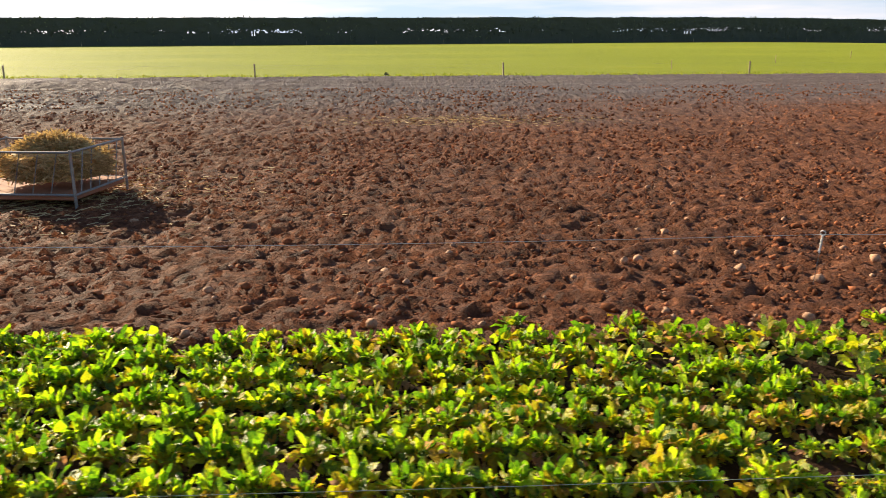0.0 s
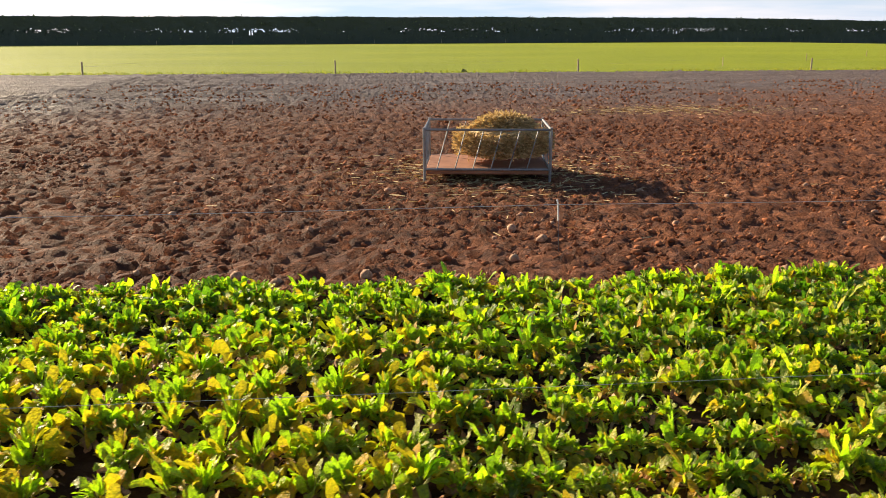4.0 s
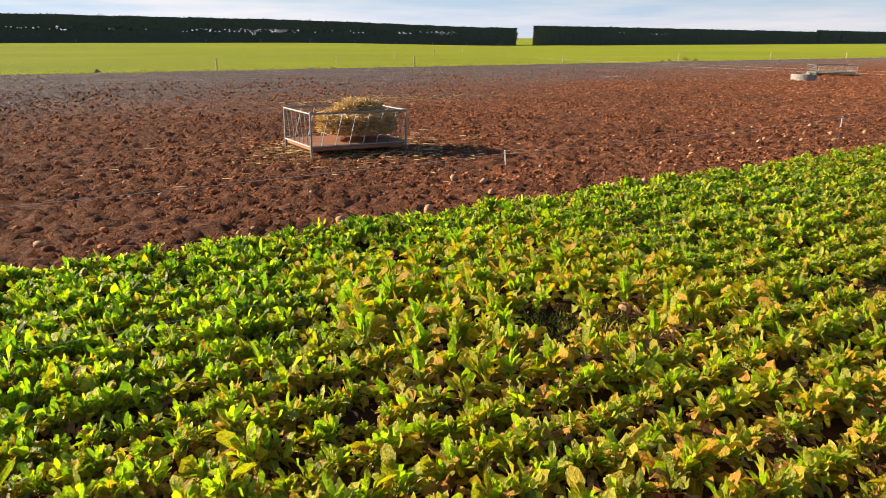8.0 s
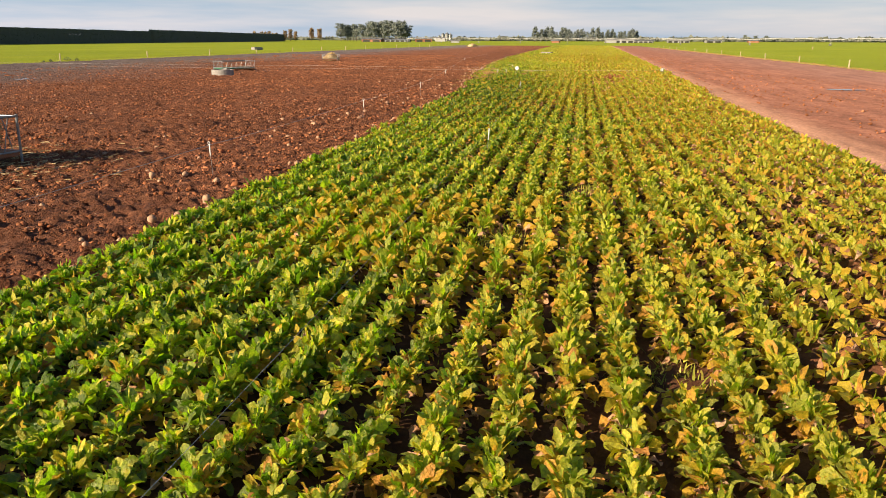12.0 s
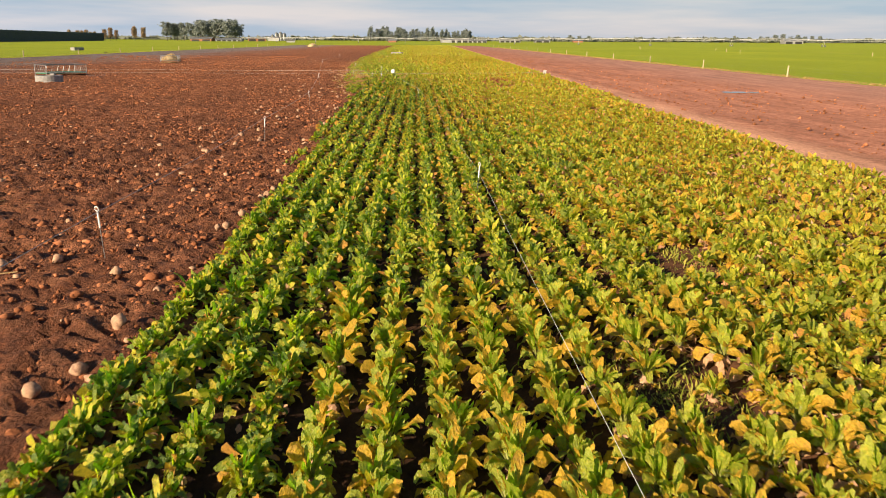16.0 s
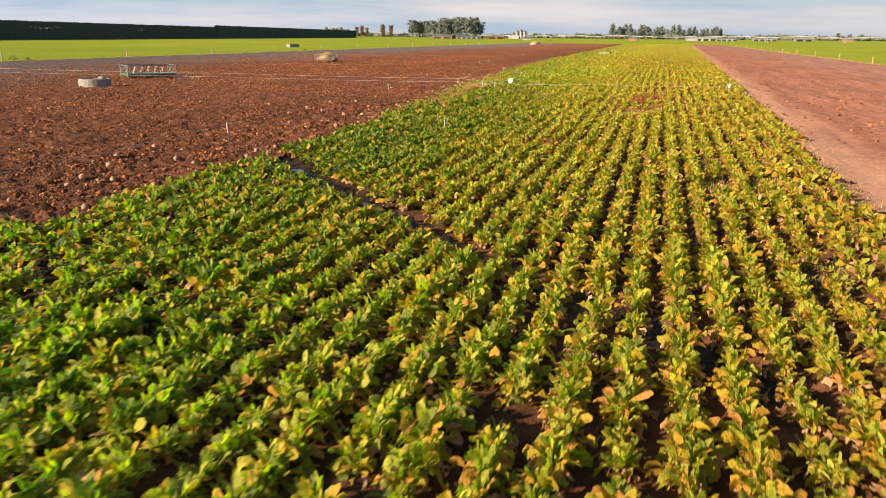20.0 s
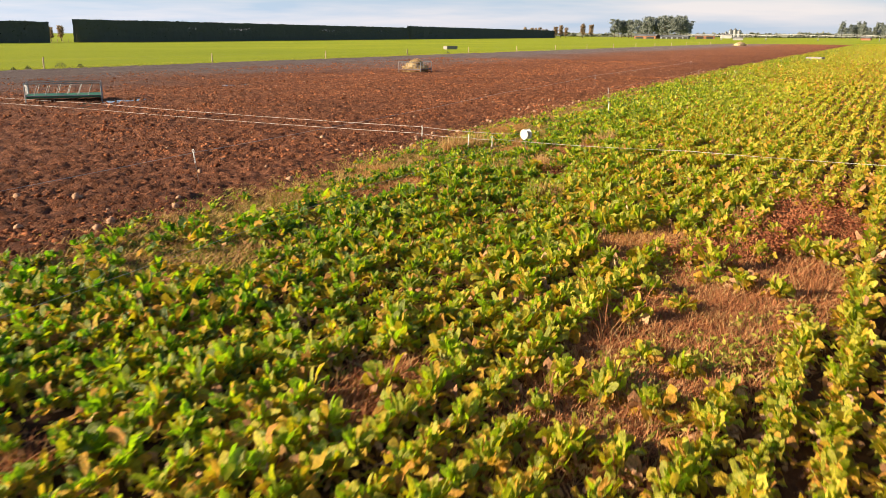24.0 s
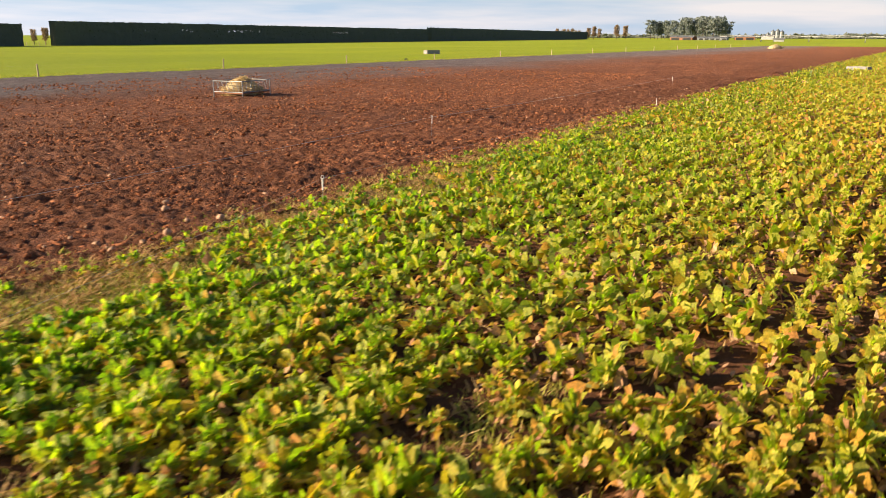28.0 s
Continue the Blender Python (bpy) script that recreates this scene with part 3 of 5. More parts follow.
def leaf_arrays(r, length, width, lift, bend, turn, stalk, segs, wave, simple=False):
    """One beet leaf: a narrow stalk, then a ruffled rounded blade folded along its rib. Returns verts, quads, and which quads are stalk."""
    blade = {1: [0, 1], 2: [0, 0.5, 1], 3: [0, 0.34, 0.72, 1], 4: [0, 0.26, 0.52, 0.8, 1]}[segs]
    us = np.concatenate([[0.0], stalk + (1 - stalk) * np.array(blade)])
    ang = lift - bend * us ** 1.3
    ds = np.diff(us) * length
    px = np.concatenate([[0], np.cumsum(np.cos((ang[1:] + ang[:-1]) / 2) * ds)])
    pz = np.concatenate([[0], np.cumsum(np.sin((ang[1:] + ang[:-1]) / 2) * ds)])
    b = np.clip((us - stalk) / (1 - stalk), 0, 1)
    half = width / 2 * np.interp(b, [0, 0.2, 0.4, 0.65, 0.82, 1], [0.26, 0.66, 0.92, 1.0, 0.92, 0.50])
    half[0] = 0.006
    tip = 0.55 * half[-1]                                 # the rib runs past the last pair of corners and rounds the tip
    rows = []
    cup = 0.22
    roll = r.normal(0, 0.45)
    sway = r.normal(0, 0.22) * length * us ** 2           # the blade turns aside
    px[-1] += tip * math.cos(ang[-1])
    pz[-1] += tip * math.sin(ang[-1])
    for i in range(len(us)):
        h = half[i]
        bx, bz = (px[i] - tip * math.cos(ang[i]), pz[i] - tip * math.sin(ang[i])) if i == len(us) - 1 else (px[i], pz[i])
        w1 = wave * h * math.sin(i * 2.1 + r.random() * 6)
        w2 = wave * h * math.sin(i * 2.4 + r.random() * 6)
        nx, nz = -math.sin(ang[i]), math.cos(ang[i])
        o1, o2 = cup * h + w1 + h * math.sin(roll), cup * h + w2 - h * math.sin(roll)
        k = math.cos(roll)
        rows.append([(bx + nx * o1, sway[i] + h * k, bz + nz * o1), (px[i], sway[i], pz[i]), (bx + nx * o2, sway[i] - h * k, bz + nz * o2)])
    if simple:
        v = np.array([[q[0], q[2]] for q in rows[1:]]).reshape(-1, 3)
        f = [(2 * i, 2 * i + 1, 2 * i + 3, 2 * i + 2) for i in range(len(us) - 2)]
        st = [False] * len(f)
    else:
        v = np.array(rows).reshape(-1, 3)
        f, st = [], []
        for i in range(len(us) - 1):
            a, c = 3 * i, 3 * i + 3
            if i == 0:
                if stalk > 0.36:
                    f.append((a, a + 2, c + 2, c))
                    st.append(True)
                continue
            f += [(a, a + 1, c + 1, c), (a + 1, a + 2, c + 2, c + 1)]
            st += [False, False]
    c, s = math.cos(turn), math.sin(turn)
    v = v @ np.array([[c, s, 0], [-s, c, 0], [0, 0, 1]])
    used, f = np.unique(np.array(f), return_inverse=True)
    return v[used], f.reshape(-1, 4), np.array(st)


def leaf_plan(r, count, ripe):
    """For each leaf of a plant: age, direction and tint. A heart of upright young leaves, broad middle ones, and a skirt of old hanging ones."""
    out = []
    for k in range(count):
        age = (k + r.random()) / count
        turn = k * 2.4 + r.random() * 1.2
        p_dead = np.clip(age - 0.58, 0, 1) * (0.4 + 2.4 * ripe)
        p_yel = np.clip(age - 0.22, 0, 1) * (0.4 + 2.5 * ripe) + 0.02
        u = r.random()
        tint = DEAD if u < p_dead else YELLOW if u < p_dead + p_yel else GREEN
        lift = math.radians(np.interp(age, [0, 0.35, 0.7, 1], [82, 66, 52, 36]) + r.normal() * 12)
        length = np.interp(age, [0, 0.3, 0.7, 1], [0.125, 0.185, 0.225, 0.235]) + r.normal() * 0.026
        bend = np.interp(age, [0, 0.4, 0.7, 1], [0.3, 0.95, 1.5, 1.8]) + r.normal() * 0.45
        width = np.interp(age, [0, 0.4, 0.75, 1], [0.046, 0.074, 0.090, 0.094]) * (0.75 + 0.4 * r.random())
        if tint == DEAD:
            width *= 0.65
            length *= 0.85
        out.append((age, turn, tint, lift, max(0.10, length), bend, width))
    return out


def plant_arrays(r, leaves, segs, ripe, simple=False, wide=1.0):
    V, F, M, n = [], [], [], 0
    for age, turn, tint, lift, length, bend, width in leaf_plan(r, leaves, ripe):
        young = age < 0.3
        v, f, st = leaf_arrays(r, length, width * wide, lift, bend, turn, 0.38 + 0.12 * age, segs, 0.75 + (0.6 if tint == DEAD else 0), simple or young)
        v = v + (r.normal(0, 0.03), r.normal(0, 0.03), 0.03 + 0.05 * (1 - age) * r.random())
        v[:, 2] = np.maximum(v[:, 2], 0.012)
        V.append(v)
        F.append(f + n)
        M.append(np.where(st, STEM if tint != DEAD else DEAD, tint))
        n += len(v)
    return np.concatenate(V), np.concatenate(F), np.concatenate(M)


def stamp(name, kinds, which, at, turn, size, mats, label, category, smooth=False):
    """Joins many copies of a few small meshes into one object."""
    V, F, M, n = [], [], [], 0
    for k, (v, f, mi) in enumerate(kinds):
        sel = np.nonzero(which == k)[0]
        if not len(sel):
            continue
        c, s = np.cos(turn[sel])[:, None], np.sin(turn[sel])[:, None]
        z = size[sel][:, None] if size.ndim == 1 else size[sel]
        zx, zz = (z, z) if size.ndim == 1 else (z[:, :1], z[:, 1:2])
        x = (v[None, :, 0] * c - v[None, :, 1] * s) * zx + at[sel, 0:1]
        y = (v[None, :, 0] * s + v[None, :, 1] * c) * zx + at[sel, 1:2]
        h = v[None, :, 2] * zz + at[sel, 2:3]
        V.append(np.stack([x, y, h], -1).reshape(-1, 3))
        F.append((f[None] + (n + np.arange(len(sel)) * len(v))[:, None, None]).reshape(-1, f.shape[1]))
        M.append(np.tile(mi, len(sel)))
        n += len(v) * len(sel)
    me = mesh_of(name, np.concatenate(V), np.concatenate(F), mats, np.concatenate(M), smooth)
    return tagged(new(name, me), label, category, kind="stuff")


WEED_PATCHES = [(17.9, -6.75, 0.6, 0.45), (29.6, -8.7, 2.0, 1.0), (32.4, -9.0, 2.4, 1.2), (36.6, -9.4, 2.4, 0.8), (27.6, -8.5, 1.3, 0.7), (33.6, -6.95, 1.5, 0.45), (26.6, -6.3, 0.9, 0.4),
                (23.5, -4.5, 0.6, 0.4), (39.0, -3.3, 0.4, 0.3), (35.5, -0.6, 1.8, 0.5), (44.0, -1.9, 1.6, 0.8)]
GRASS_GAPS = [(-17.2, -5.6, 1.3, 0.6), (-12.8, -7.3, 1.0, 0.6), (-22.1, -7.9, 0.5, 0.35), (15.8, -11.5, 0.9, 0.35), (13.5, -12.7, 0.9, 0.4), (56.4, -5.0, 1.0, 0.6), (28.6, -1.6, 1.4, 0.6), (32.5, 0.4, 1.6, 0.7), (38.6, 0.9, 1.8, 0.6), (47.5, 1.4, 2.0, 0.9),
              (56.0, 1.9, 2.4, 0.8), (54.0, -8.6, 1.1, 0.5), (46.5, -5.5, 1.0, 0.5), (12.5, -11.4, 1.2, 0.4), (6.2, -12.6, 0.9, 0.4), (67, 2.6, 3.0, 0.7), (80, 2.4, 4.0, 0.8), (15.4, -9.9, 0.8, 0.5)]


DRY_PATCHES = [(35.2, -2.3, 0.9, 0.5), (33.4, -2.1, 0.7, 0.35), (33.2, -6.9, 0.8, 0.5), (33.9, -7.5, 0.6, 0.4), (38.4, -1.2, 0.7, 0.4), (37.2, 1.1, 0.7, 0.4), (36.6, -8.0, 0.5, 0.35),
               (40.4, -2.2, 0.8, 0.4), (46.0, -2.2, 0.9, 0.45), (42.9, -0.6, 0.6, 0.4), (44.3, -5.8, 0.8, 0.4), (40.6, -4.8, 0.5, 0.3), (43.6, -2.3, 0.6, 0.4), (44.3, -0.2, 1.0, 0.4),
               (38.6, -0.9, 0.6, 0.4), (46.4, -1.5, 0.9, 0.4), (49.2, -6.0, 0.6, 0.4), (54.0, -6.8, 0.5, 0.35), (47.6, 2.2, 1.1, 0.4), (49.3, -0.2, 1.0, 0.4), (52.0, -1.7, 0.7, 0.3)]


def in_patch(x, y, patches, grow=1.0):
    out = np.zeros(np.shape(x), bool)
    wob = 0.7 + 0.6 * fractal(x * 1.1, y * 1.1, 3, 91)
    for px, py, rx, ry in patches:
        out |= ((x - px) / (rx * grow)) ** 2 + ((y - py) / (ry * grow)) ** 2 < wob
    return out


def beet_places(x0, x1, gap):
    """Plants along the rows, half a metre apart, with a few misses."""
    P = []
    for k in range(-44, 19):
        y = k * 0.5
        xs = np.arange(x0, x1, gap)
        xs = xs + rng.normal(0, gap * 0.18, len(xs))
        P.append(np.stack([xs, np.full(len(xs), y) + rng.normal(0, 1, len(xs)) * np.where((xs > 27) & (y > -7), 0.08, 0.03)], -1))
    P = np.concatenate(P)
    x, y = P.T
    keep = (y < crop_left(x) + 0.12) & (y > crop_right(x) - 0.1) & (rut_gap(x, y) > np.where(y > -7.8, 0.37, 0.14))
    keep &= ~((in_patch(x, y, WEED_PATCHES) | in_patch(x, y, GRASS_GAPS) | in_patch(x, y, DRY_PATCHES)) & (rng.random(len(x)) < 0.85))
    thin = 0.02 + 0.12 * np.clip(fractal(x * 0.3, y * 0.55, 3, 61) - 0.52, 0, 1) * 3
    verge_wide = np.interp(x, [26, 36, 43, 48, 56], [0.8, 1.4, 3.4, 2.8, 1.5])
    thin = np.where((x > 26) & (y > crop_left(x) - verge_wide), 0.34, thin)
    thin = np.where((x > 26) & (y > crop_left(x) - 0.5 * verge_wide), 0.56, thin)
    ragged = (x > 27) & (x < 64) & (y > -7) & (fractal(x * 0.5, y * 0.65, 2, 131) > np.interp(x, [36, 44], [0.60, 0.57]))
    keep &= rng.random(len(x)) > np.where(ragged, 0.40, thin)
    keep &= ~((y < -9.5) & (fractal(x * 0.8, y * 1.1, 2, 23) > 0.82))
    return P[keep]


def ripeness(x, y):
    """0 green to 1 yellowed; the far side of the strip has turned more."""
    side = np.clip((-y - 1.0 - 2.6 * np.exp(-((x - 3) / 10) ** 2)) / 9.5, 0, 1)
    return np.clip(0.10 + 0.60 * side + 0.40 * np.clip((x + 4) / 14, 0, 1) * np.clip(0.2 - (y + 1) / 8, 0, 1) + 0.3 * np.clip((x - 50) / 50, 0, 1) + 0.9 * (fractal(x * 0.22, y * 0.4, 3, 77) - 0.5) + rng.normal(0, 0.13, len(x)), 0, 1)


SHOW = (-19.6, -14.6, -6.7, -2.4)          # the stretch of single plants


def full_leafed(x, y):
    """The middle band of the strip, where the plants carry all their leaves."""
    lo = np.interp(x, [-31, -10, 0, 20, 40, 58], [-9.0, -10.0, -12.8, -12.5, -9.5, -9.5])
    hi = np.interp(x, [-31, -8, 2, 22, 58], [0.4, 0.4, -2.0, -2.5, 1.5])
    return (y > lo) & (y < hi)


def crop(name, x0, x1, gap, leaves, segs, simple, wide, label, cut=False, band=None):
    P = beet_places(x0, x1, gap)
    if band is not None:
        P = P[full_leafed(P[:, 0], P[:, 1]) == band]
    if cut:
        a, b, c, d = SHOW
        P = P[~((P[:, 0] > a) & (P[:, 0] < b) & (P[:, 1] > c) & (P[:, 1] < d))]
    r = np.random.default_rng(int(x0) + 500)
    kinds = [plant_arrays(r, leaves, segs, ripe, simple, wide) for ripe in (0.05, 0.3, 0.55, 0.85) for _ in range(6)]
    tone = np.clip((ripeness(P[:, 0], P[:, 1]) * 4).astype(int), 0, 3)
    which = tone * 6 + rng.integers(0, 6, len(P))
    at = np.column_stack([P, np.zeros(len(P))])
    big = 0.92 + 0.56 * fractal(P[:, 0] * 0.9, P[:, 1] * 0.9, 2, 33) + rng.normal(0, 0.14, len(P))
    big = np.clip(big, 0.55, 1.6) * np.interp(P[:, 0], [20, 34], [0.93, 1.10])
    stunted = np.interp(P[:, 0], [24, 32], [0, 1]) * np.clip(1.1 - (crop_left(P[:, 0]) - P[:, 1]) / np.interp(P[:, 0], [26, 36, 43, 48, 56], [1.2, 2.0, 4.5, 3.6, 2.0]), 0, 1)
    big *= 1 - 0.38 * stunted
    flat = big * np.interp(P[:, 0], [-2, 8], [0.88, 0.86])
    tall = big * np.clip(1.10 + rng.normal(0, 0.1, len(P)), 0.8, 1.4)
    return stamp(name, kinds, which, at, rng.random(len(P)) * math.tau, np.column_stack([flat, tall]), BEET_MATS, label, "crop", True)


crop("beet_crop", -31, 8, 0.235, 46, 3, False, 0.92, "dense rows of leafy green and yellowing fodder beet", True, True)
crop("beet_crop", 8, 58, 0.235, 44, 3, False, 0.92, "fodder beet rows with yellowed outer leaves", False, True)
crop("beet_crop", -31, 58, 0.26, 22, 2, True, 1.25, "leafy fodder beet rows along both margins of the strip", False, False)
crop("beet_crop", -64, -31, 0.31, 12, 2, True, 1.6, "green fodder beet rows running on beside the mud")
crop("beet_crop", 58, 80, 0.27, 20, 2, True, 1.3, "ragged fodder beet rows with withered outer leaves")
crop("beet_crop", 80, 130, 0.34, 11, 2, True, 1.7, "yellow green fodder beet rows further along the field")
crop("beet_crop", 130, 420, 1.0, 7, 1, True, 4.0, "distant yellow green fodder beet")
r = np.random.default_rng(21)
fallen = []
for _ in range(12):
    v, f, st = leaf_arrays(r, 0.10 + 0.04 * r.random(), 0.05, 0.6, 1.6, 0.0, 0.3, 2, 1.1)
    fallen.append((v - v.mean(0) * (1, 1, 0), f, np.where(r.random() < 0.75, DEAD, YELLOW) * np.ones(len(f), int)))
n = 7000
P = np.stack([rng.uniform(-31, 74, n), rng.integers(-28, 9, n) * 0.5 + rng.normal(0, 0.13, n)], -1)
P = P[P[:, 1] < crop_left(P[:, 0]) + 0.4]
stamp("leaf_litter", fallen, rng.integers(0, 12, len(P)), np.column_stack([P, bed_height(P[:, 0], P[:, 1]) + 0.012]), rng.random(len(P)) * math.tau, 0.6 + 0.7 * rng.random(len(P)), BEET_MATS,
      "withered tan beet leaves fallen between the rows", "dead leaves", True)


def beet_plant(seed, ripe):
    """One beet with every leaf a part of its own, standing on its crown."""
    r = np.random.default_rng(seed)
    crown = lathe([(0.02, -0.10), (0.055, -0.06), (0.07, 0.0), (0.06, 0.035), (0.03, 0.055)], 8)
    me = bpy.data.meshes.new("beet_plant")
    crown.to_mesh(me)
    crown.free()
    me.materials.append(ROOT)
    ob = tagged(new("beet_plant", me), "fodder beet plant with upright green and drooping yellow leaves" if ripe < 0.5 else "fodder beet plant with many yellowed and withered leaves",
                "beet plant", "fodder beet plants in the rows")
    for age, turn, tint, lift, length, bend, width in leaf_plan(r, 34, ripe):
        v, f, st = leaf_arrays(r, length, width, lift, bend, turn, 0.38 + 0.12 * age, 3, 0.5 + (0.5 if tint == DEAD else 0))
        v = v + (0, 0, 0.04)
        v[:, 2] = np.maximum(v[:, 2], 0.012)
        part("leaf", mesh_of("leaf", v, f, BEET_MATS, np.where(st, STEM if tint != DEAD else DEAD, tint), True), None, ob)
    return ob


protos = [beet_plant(100 + i, ripe) for i, ripe in enumerate((0.1, 0.2, 0.35, 0.45, 0.6, 0.8))]
P = beet_places(SHOW[0], SHOW[1], 0.25)
P = P[(P[:, 1] > SHOW[2]) & (P[:, 1] < SHOW[3]) & (P[:, 0] > SHOW[0]) & (P[:, 0] < SHOW[1])]
band = np.clip((ripeness(P[:, 0], P[:, 1]) * 6).astype(int), 0, 5)
first = {}
for (x, y), k in zip(P, band):
    s = 0.85 + 0.3 * rng.random()
    m = pose(x, y, 0.0, 0, 0, rng.random() * 360) @ Matrix.Diagonal((1.04 * s, 1.04 * s, 1.3 * s, 1))
    if k not in first:
        first[k] = protos[k]
        protos[k].matrix_basis = m
    else:
        copy_thing(protos[k], m)
for k, ob in enumerate(protos):
    if k not in first:
        ob.matrix_basis = pose(-17 + 0.3 * k, -2.3, 0)

# ---------------------------------------------------------------- weeds and grass in the crop
def tuft_arrays(r, blades, height, spread, width, lean=0.5):
    V, F, n = [], [], 0
    for _ in range(blades):
        a = r.random() * math.tau
        bx, by = r.normal(0, spread, 2)
        h = height * (0.5 + 0.7 * r.random())
        l = lean * h * r.random()
        dx, dy = math.cos(a), math.sin(a)
        w = width * (0.6 + 0.8 * r.random())
        sx, sy = -dy * w, dx * w
        V += [(bx - sx, by - sy, 0), (bx + sx, by + sy, 0), (bx + dx * l * 0.4 + sx * 0.8, by + dy * l * 0.4 + sy * 0.8, h * 0.62),
              (bx + dx * l * 0.4 - sx * 0.8, by + dy * l * 0.4 - sy * 0.8, h * 0.62), (bx + dx * l + sx * 0.15, by + dy * l + sy * 0.15, h), (bx + dx * l - sx * 0.15, by + dy * l - sy * 0.15, h)]
        F += [(n, n + 1, n + 2, n + 3), (n + 3, n + 2, n + 4, n + 5)]
        n += 6
    return np.array(V), np.array(F), np.zeros(len(F), int)


def bush_arrays(r, leaves, height, spread, size):
    """A low weedy clump: small leaflets set every way over a flat dome."""
    V, F = [], []
    for k in range(leaves):
        a, q = r.random() * math.tau, math.sqrt(r.random())
        c = np.array((spread * q * math.cos(a), spread * q * math.sin(a), height * (1 - 0.7 * q * q) * (0.35 + 0.65 * r.random())))
        d = r.normal(0, 1, 3) * (1, 1, 0.7)
        d /= np.linalg.norm(d)
        e = np.cross(d, r.normal(0, 1, 3))
        e /= np.linalg.norm(e)
        g = size * (0.6 + 0.8 * r.random())
        V += [c - d * g, c - e * g * 0.42, c + d * g, c + e * g * 0.42]
        F.append((4 * k, 4 * k + 1, 4 * k + 2, 4 * k + 3))
    V = np.array(V)
    V[:, 2] = np.maximum(V[:, 2], 0.005)
    return V, np.array(F), np.zeros(len(F), int)


def strew(name, patches, per_m2, kinds, mats, label, category, grow=1.0, extra=None):
    out = []
    for px, py, rx, ry in patches:
        n = int(per_m2 * rx * ry * math.pi * grow * grow)
        a, q = rng.random(n) * math.tau, np.sqrt(rng.random(n)) * grow * 1.05
        out.append(np.stack([px + rx * q * np.cos(a), py + ry * q * np.sin(a)], -1))
    if extra is not None:
        out.append(extra)
    P = np.concatenate(out)
    at = np.column_stack([P, np.full(len(P), 0.01)])
    s = 0.5 + 0.9 * rng.random(len(P))
    return stamp(name, kinds, rng.integers(0, len(kinds), len(P)), at, rng.random(len(P)) * math.tau, s, mats, label, category)


r = np.random.default_rng(3)
edge_x = rng.uniform(24, 110, 3000)
edge_grass = np.stack([edge_x, crop_left(edge_x) + rng.normal(-0.35, 0.55, len(edge_x))], -1)
soil_x = rng.uniform(-30, 200, 2000)
soil_edge = np.stack([soil_x, crop_right(soil_x) - 0.1 + rng.normal(0, 0.22, len(soil_x))], -1)
verge_x = rng.uniform(26, 76, 9000)
verge = np.stack([verge_x, crop_left(verge_x) - 4.4 * rng.random(len(verge_x)) ** 1.4], -1)
any_x = rng.uniform(-36, 90, 1500)
any_gap = np.stack([any_x, rng.uniform(-14, 0, len(any_x))], -1)
weedy = [tuft_arrays(r, 40, 0.10, 0.14, 0.005, 2.4) for _ in range(6)]
strew("weed_growth", WEED_PATCHES, 62, weedy, [REDWEED], "rusty red withered weeds standing in gaps of the crop", "weeds", 1.1)
strew("weed_growth", [(28.4, -8.9, 1.3, 0.7), (30.2, -9.6, 1.4, 0.4), (32.0, -7.9, 1.0, 0.4)], 22, [bush_arrays(r, 24, 0.17, 0.15, 0.036) for _ in range(6)], [GRASS], "low green weeds among withered ones", "weeds", 1.1)
strew("weed_growth", WEED_PATCHES, 12, [tuft_arrays(r, 24, 0.12, 0.14, 0.005, 2.2) for _ in range(6)], [STRAW], "straw coloured dead weeds in a gap of the crop", "weeds", 1.2)
strew("weed_growth", [(34.6, -8.9, 1.2, 0.7), (33.2, -8.0, 0.7, 0.4), (36.3, -10.2, 0.7, 0.5), (37.6, -9.4, 2.0, 0.65), (40.2, -9.5, 1.2, 0.5), (35.2, -8.9, 0.9, 0.4), (17.9, -6.75, 0.5, 0.4), (39.0, -3.3, 0.4, 0.3), (-5.9, -9.1, 0.35, 0.25)], 30, [bush_arrays(r, 46, 0.36, 0.17, 0.026) for _ in range(6)], [DOCK],
      "tall rusty dead dock plants standing in the crop", "weeds", 1.0)
strew("weed_growth", WEED_PATCHES[:7], 1.5, [tuft_arrays(r, 16, 0.36, 0.06, 0.0035, 1.1) for _ in range(5)], [REDWEED], "tall reddish brown dead dock stalks", "weeds", 0.8)
strew("grass_growth", [(40.1, -2.3, 0.7, 0.35), (39.0, -2.0, 0.7, 0.3), (36.5, -4.2, 0.5, 0.3), (42.6, 1.2, 1.2, 0.4), (46.0, -2.1, 1.0, 0.4)], 60, [tuft_arrays(r, 20, 0.30, 0.10, 0.005, 0.8) for _ in range(5)], [STRAW], "tall straw coloured dead grass in the crop", "grass", 1.0)
strew("grass_growth", DRY_PATCHES, 46, [tuft_arrays(r, 40, 0.15, 0.15, 0.0045, 2.2) for _ in range(6)], [REDSTRAW], "fine reddish straw coloured dead grass in gaps of the crop", "grass", 1.1)
strew("grass_growth", GRASS_GAPS, 46, [tuft_arrays(r, 9, 0.07, 0.12, 0.008, 2.2) for _ in range(6)], [GRASS], "low green grass in bare spots between beet plants", "grass", 1.0, np.concatenate([any_gap, verge + rng.normal(0, 0.3, verge.shape)]))
strew("grass_growth", GRASS_GAPS[3:9] + GRASS_GAPS[12:14], 14, [tuft_arrays(r, 9, 0.11, 0.11, 0.007, 2.2) for _ in range(6)], [STRAW], "dry straw coloured grass along the crop edge", "grass", 1.2,
      np.concatenate([edge_grass, soil_edge, verge]))
low_x = rng.uniform(24, 66, 19000)
low = np.stack([low_x, rng.uniform(-10, 1, len(low_x)) + crop_left(low_x)], -1)
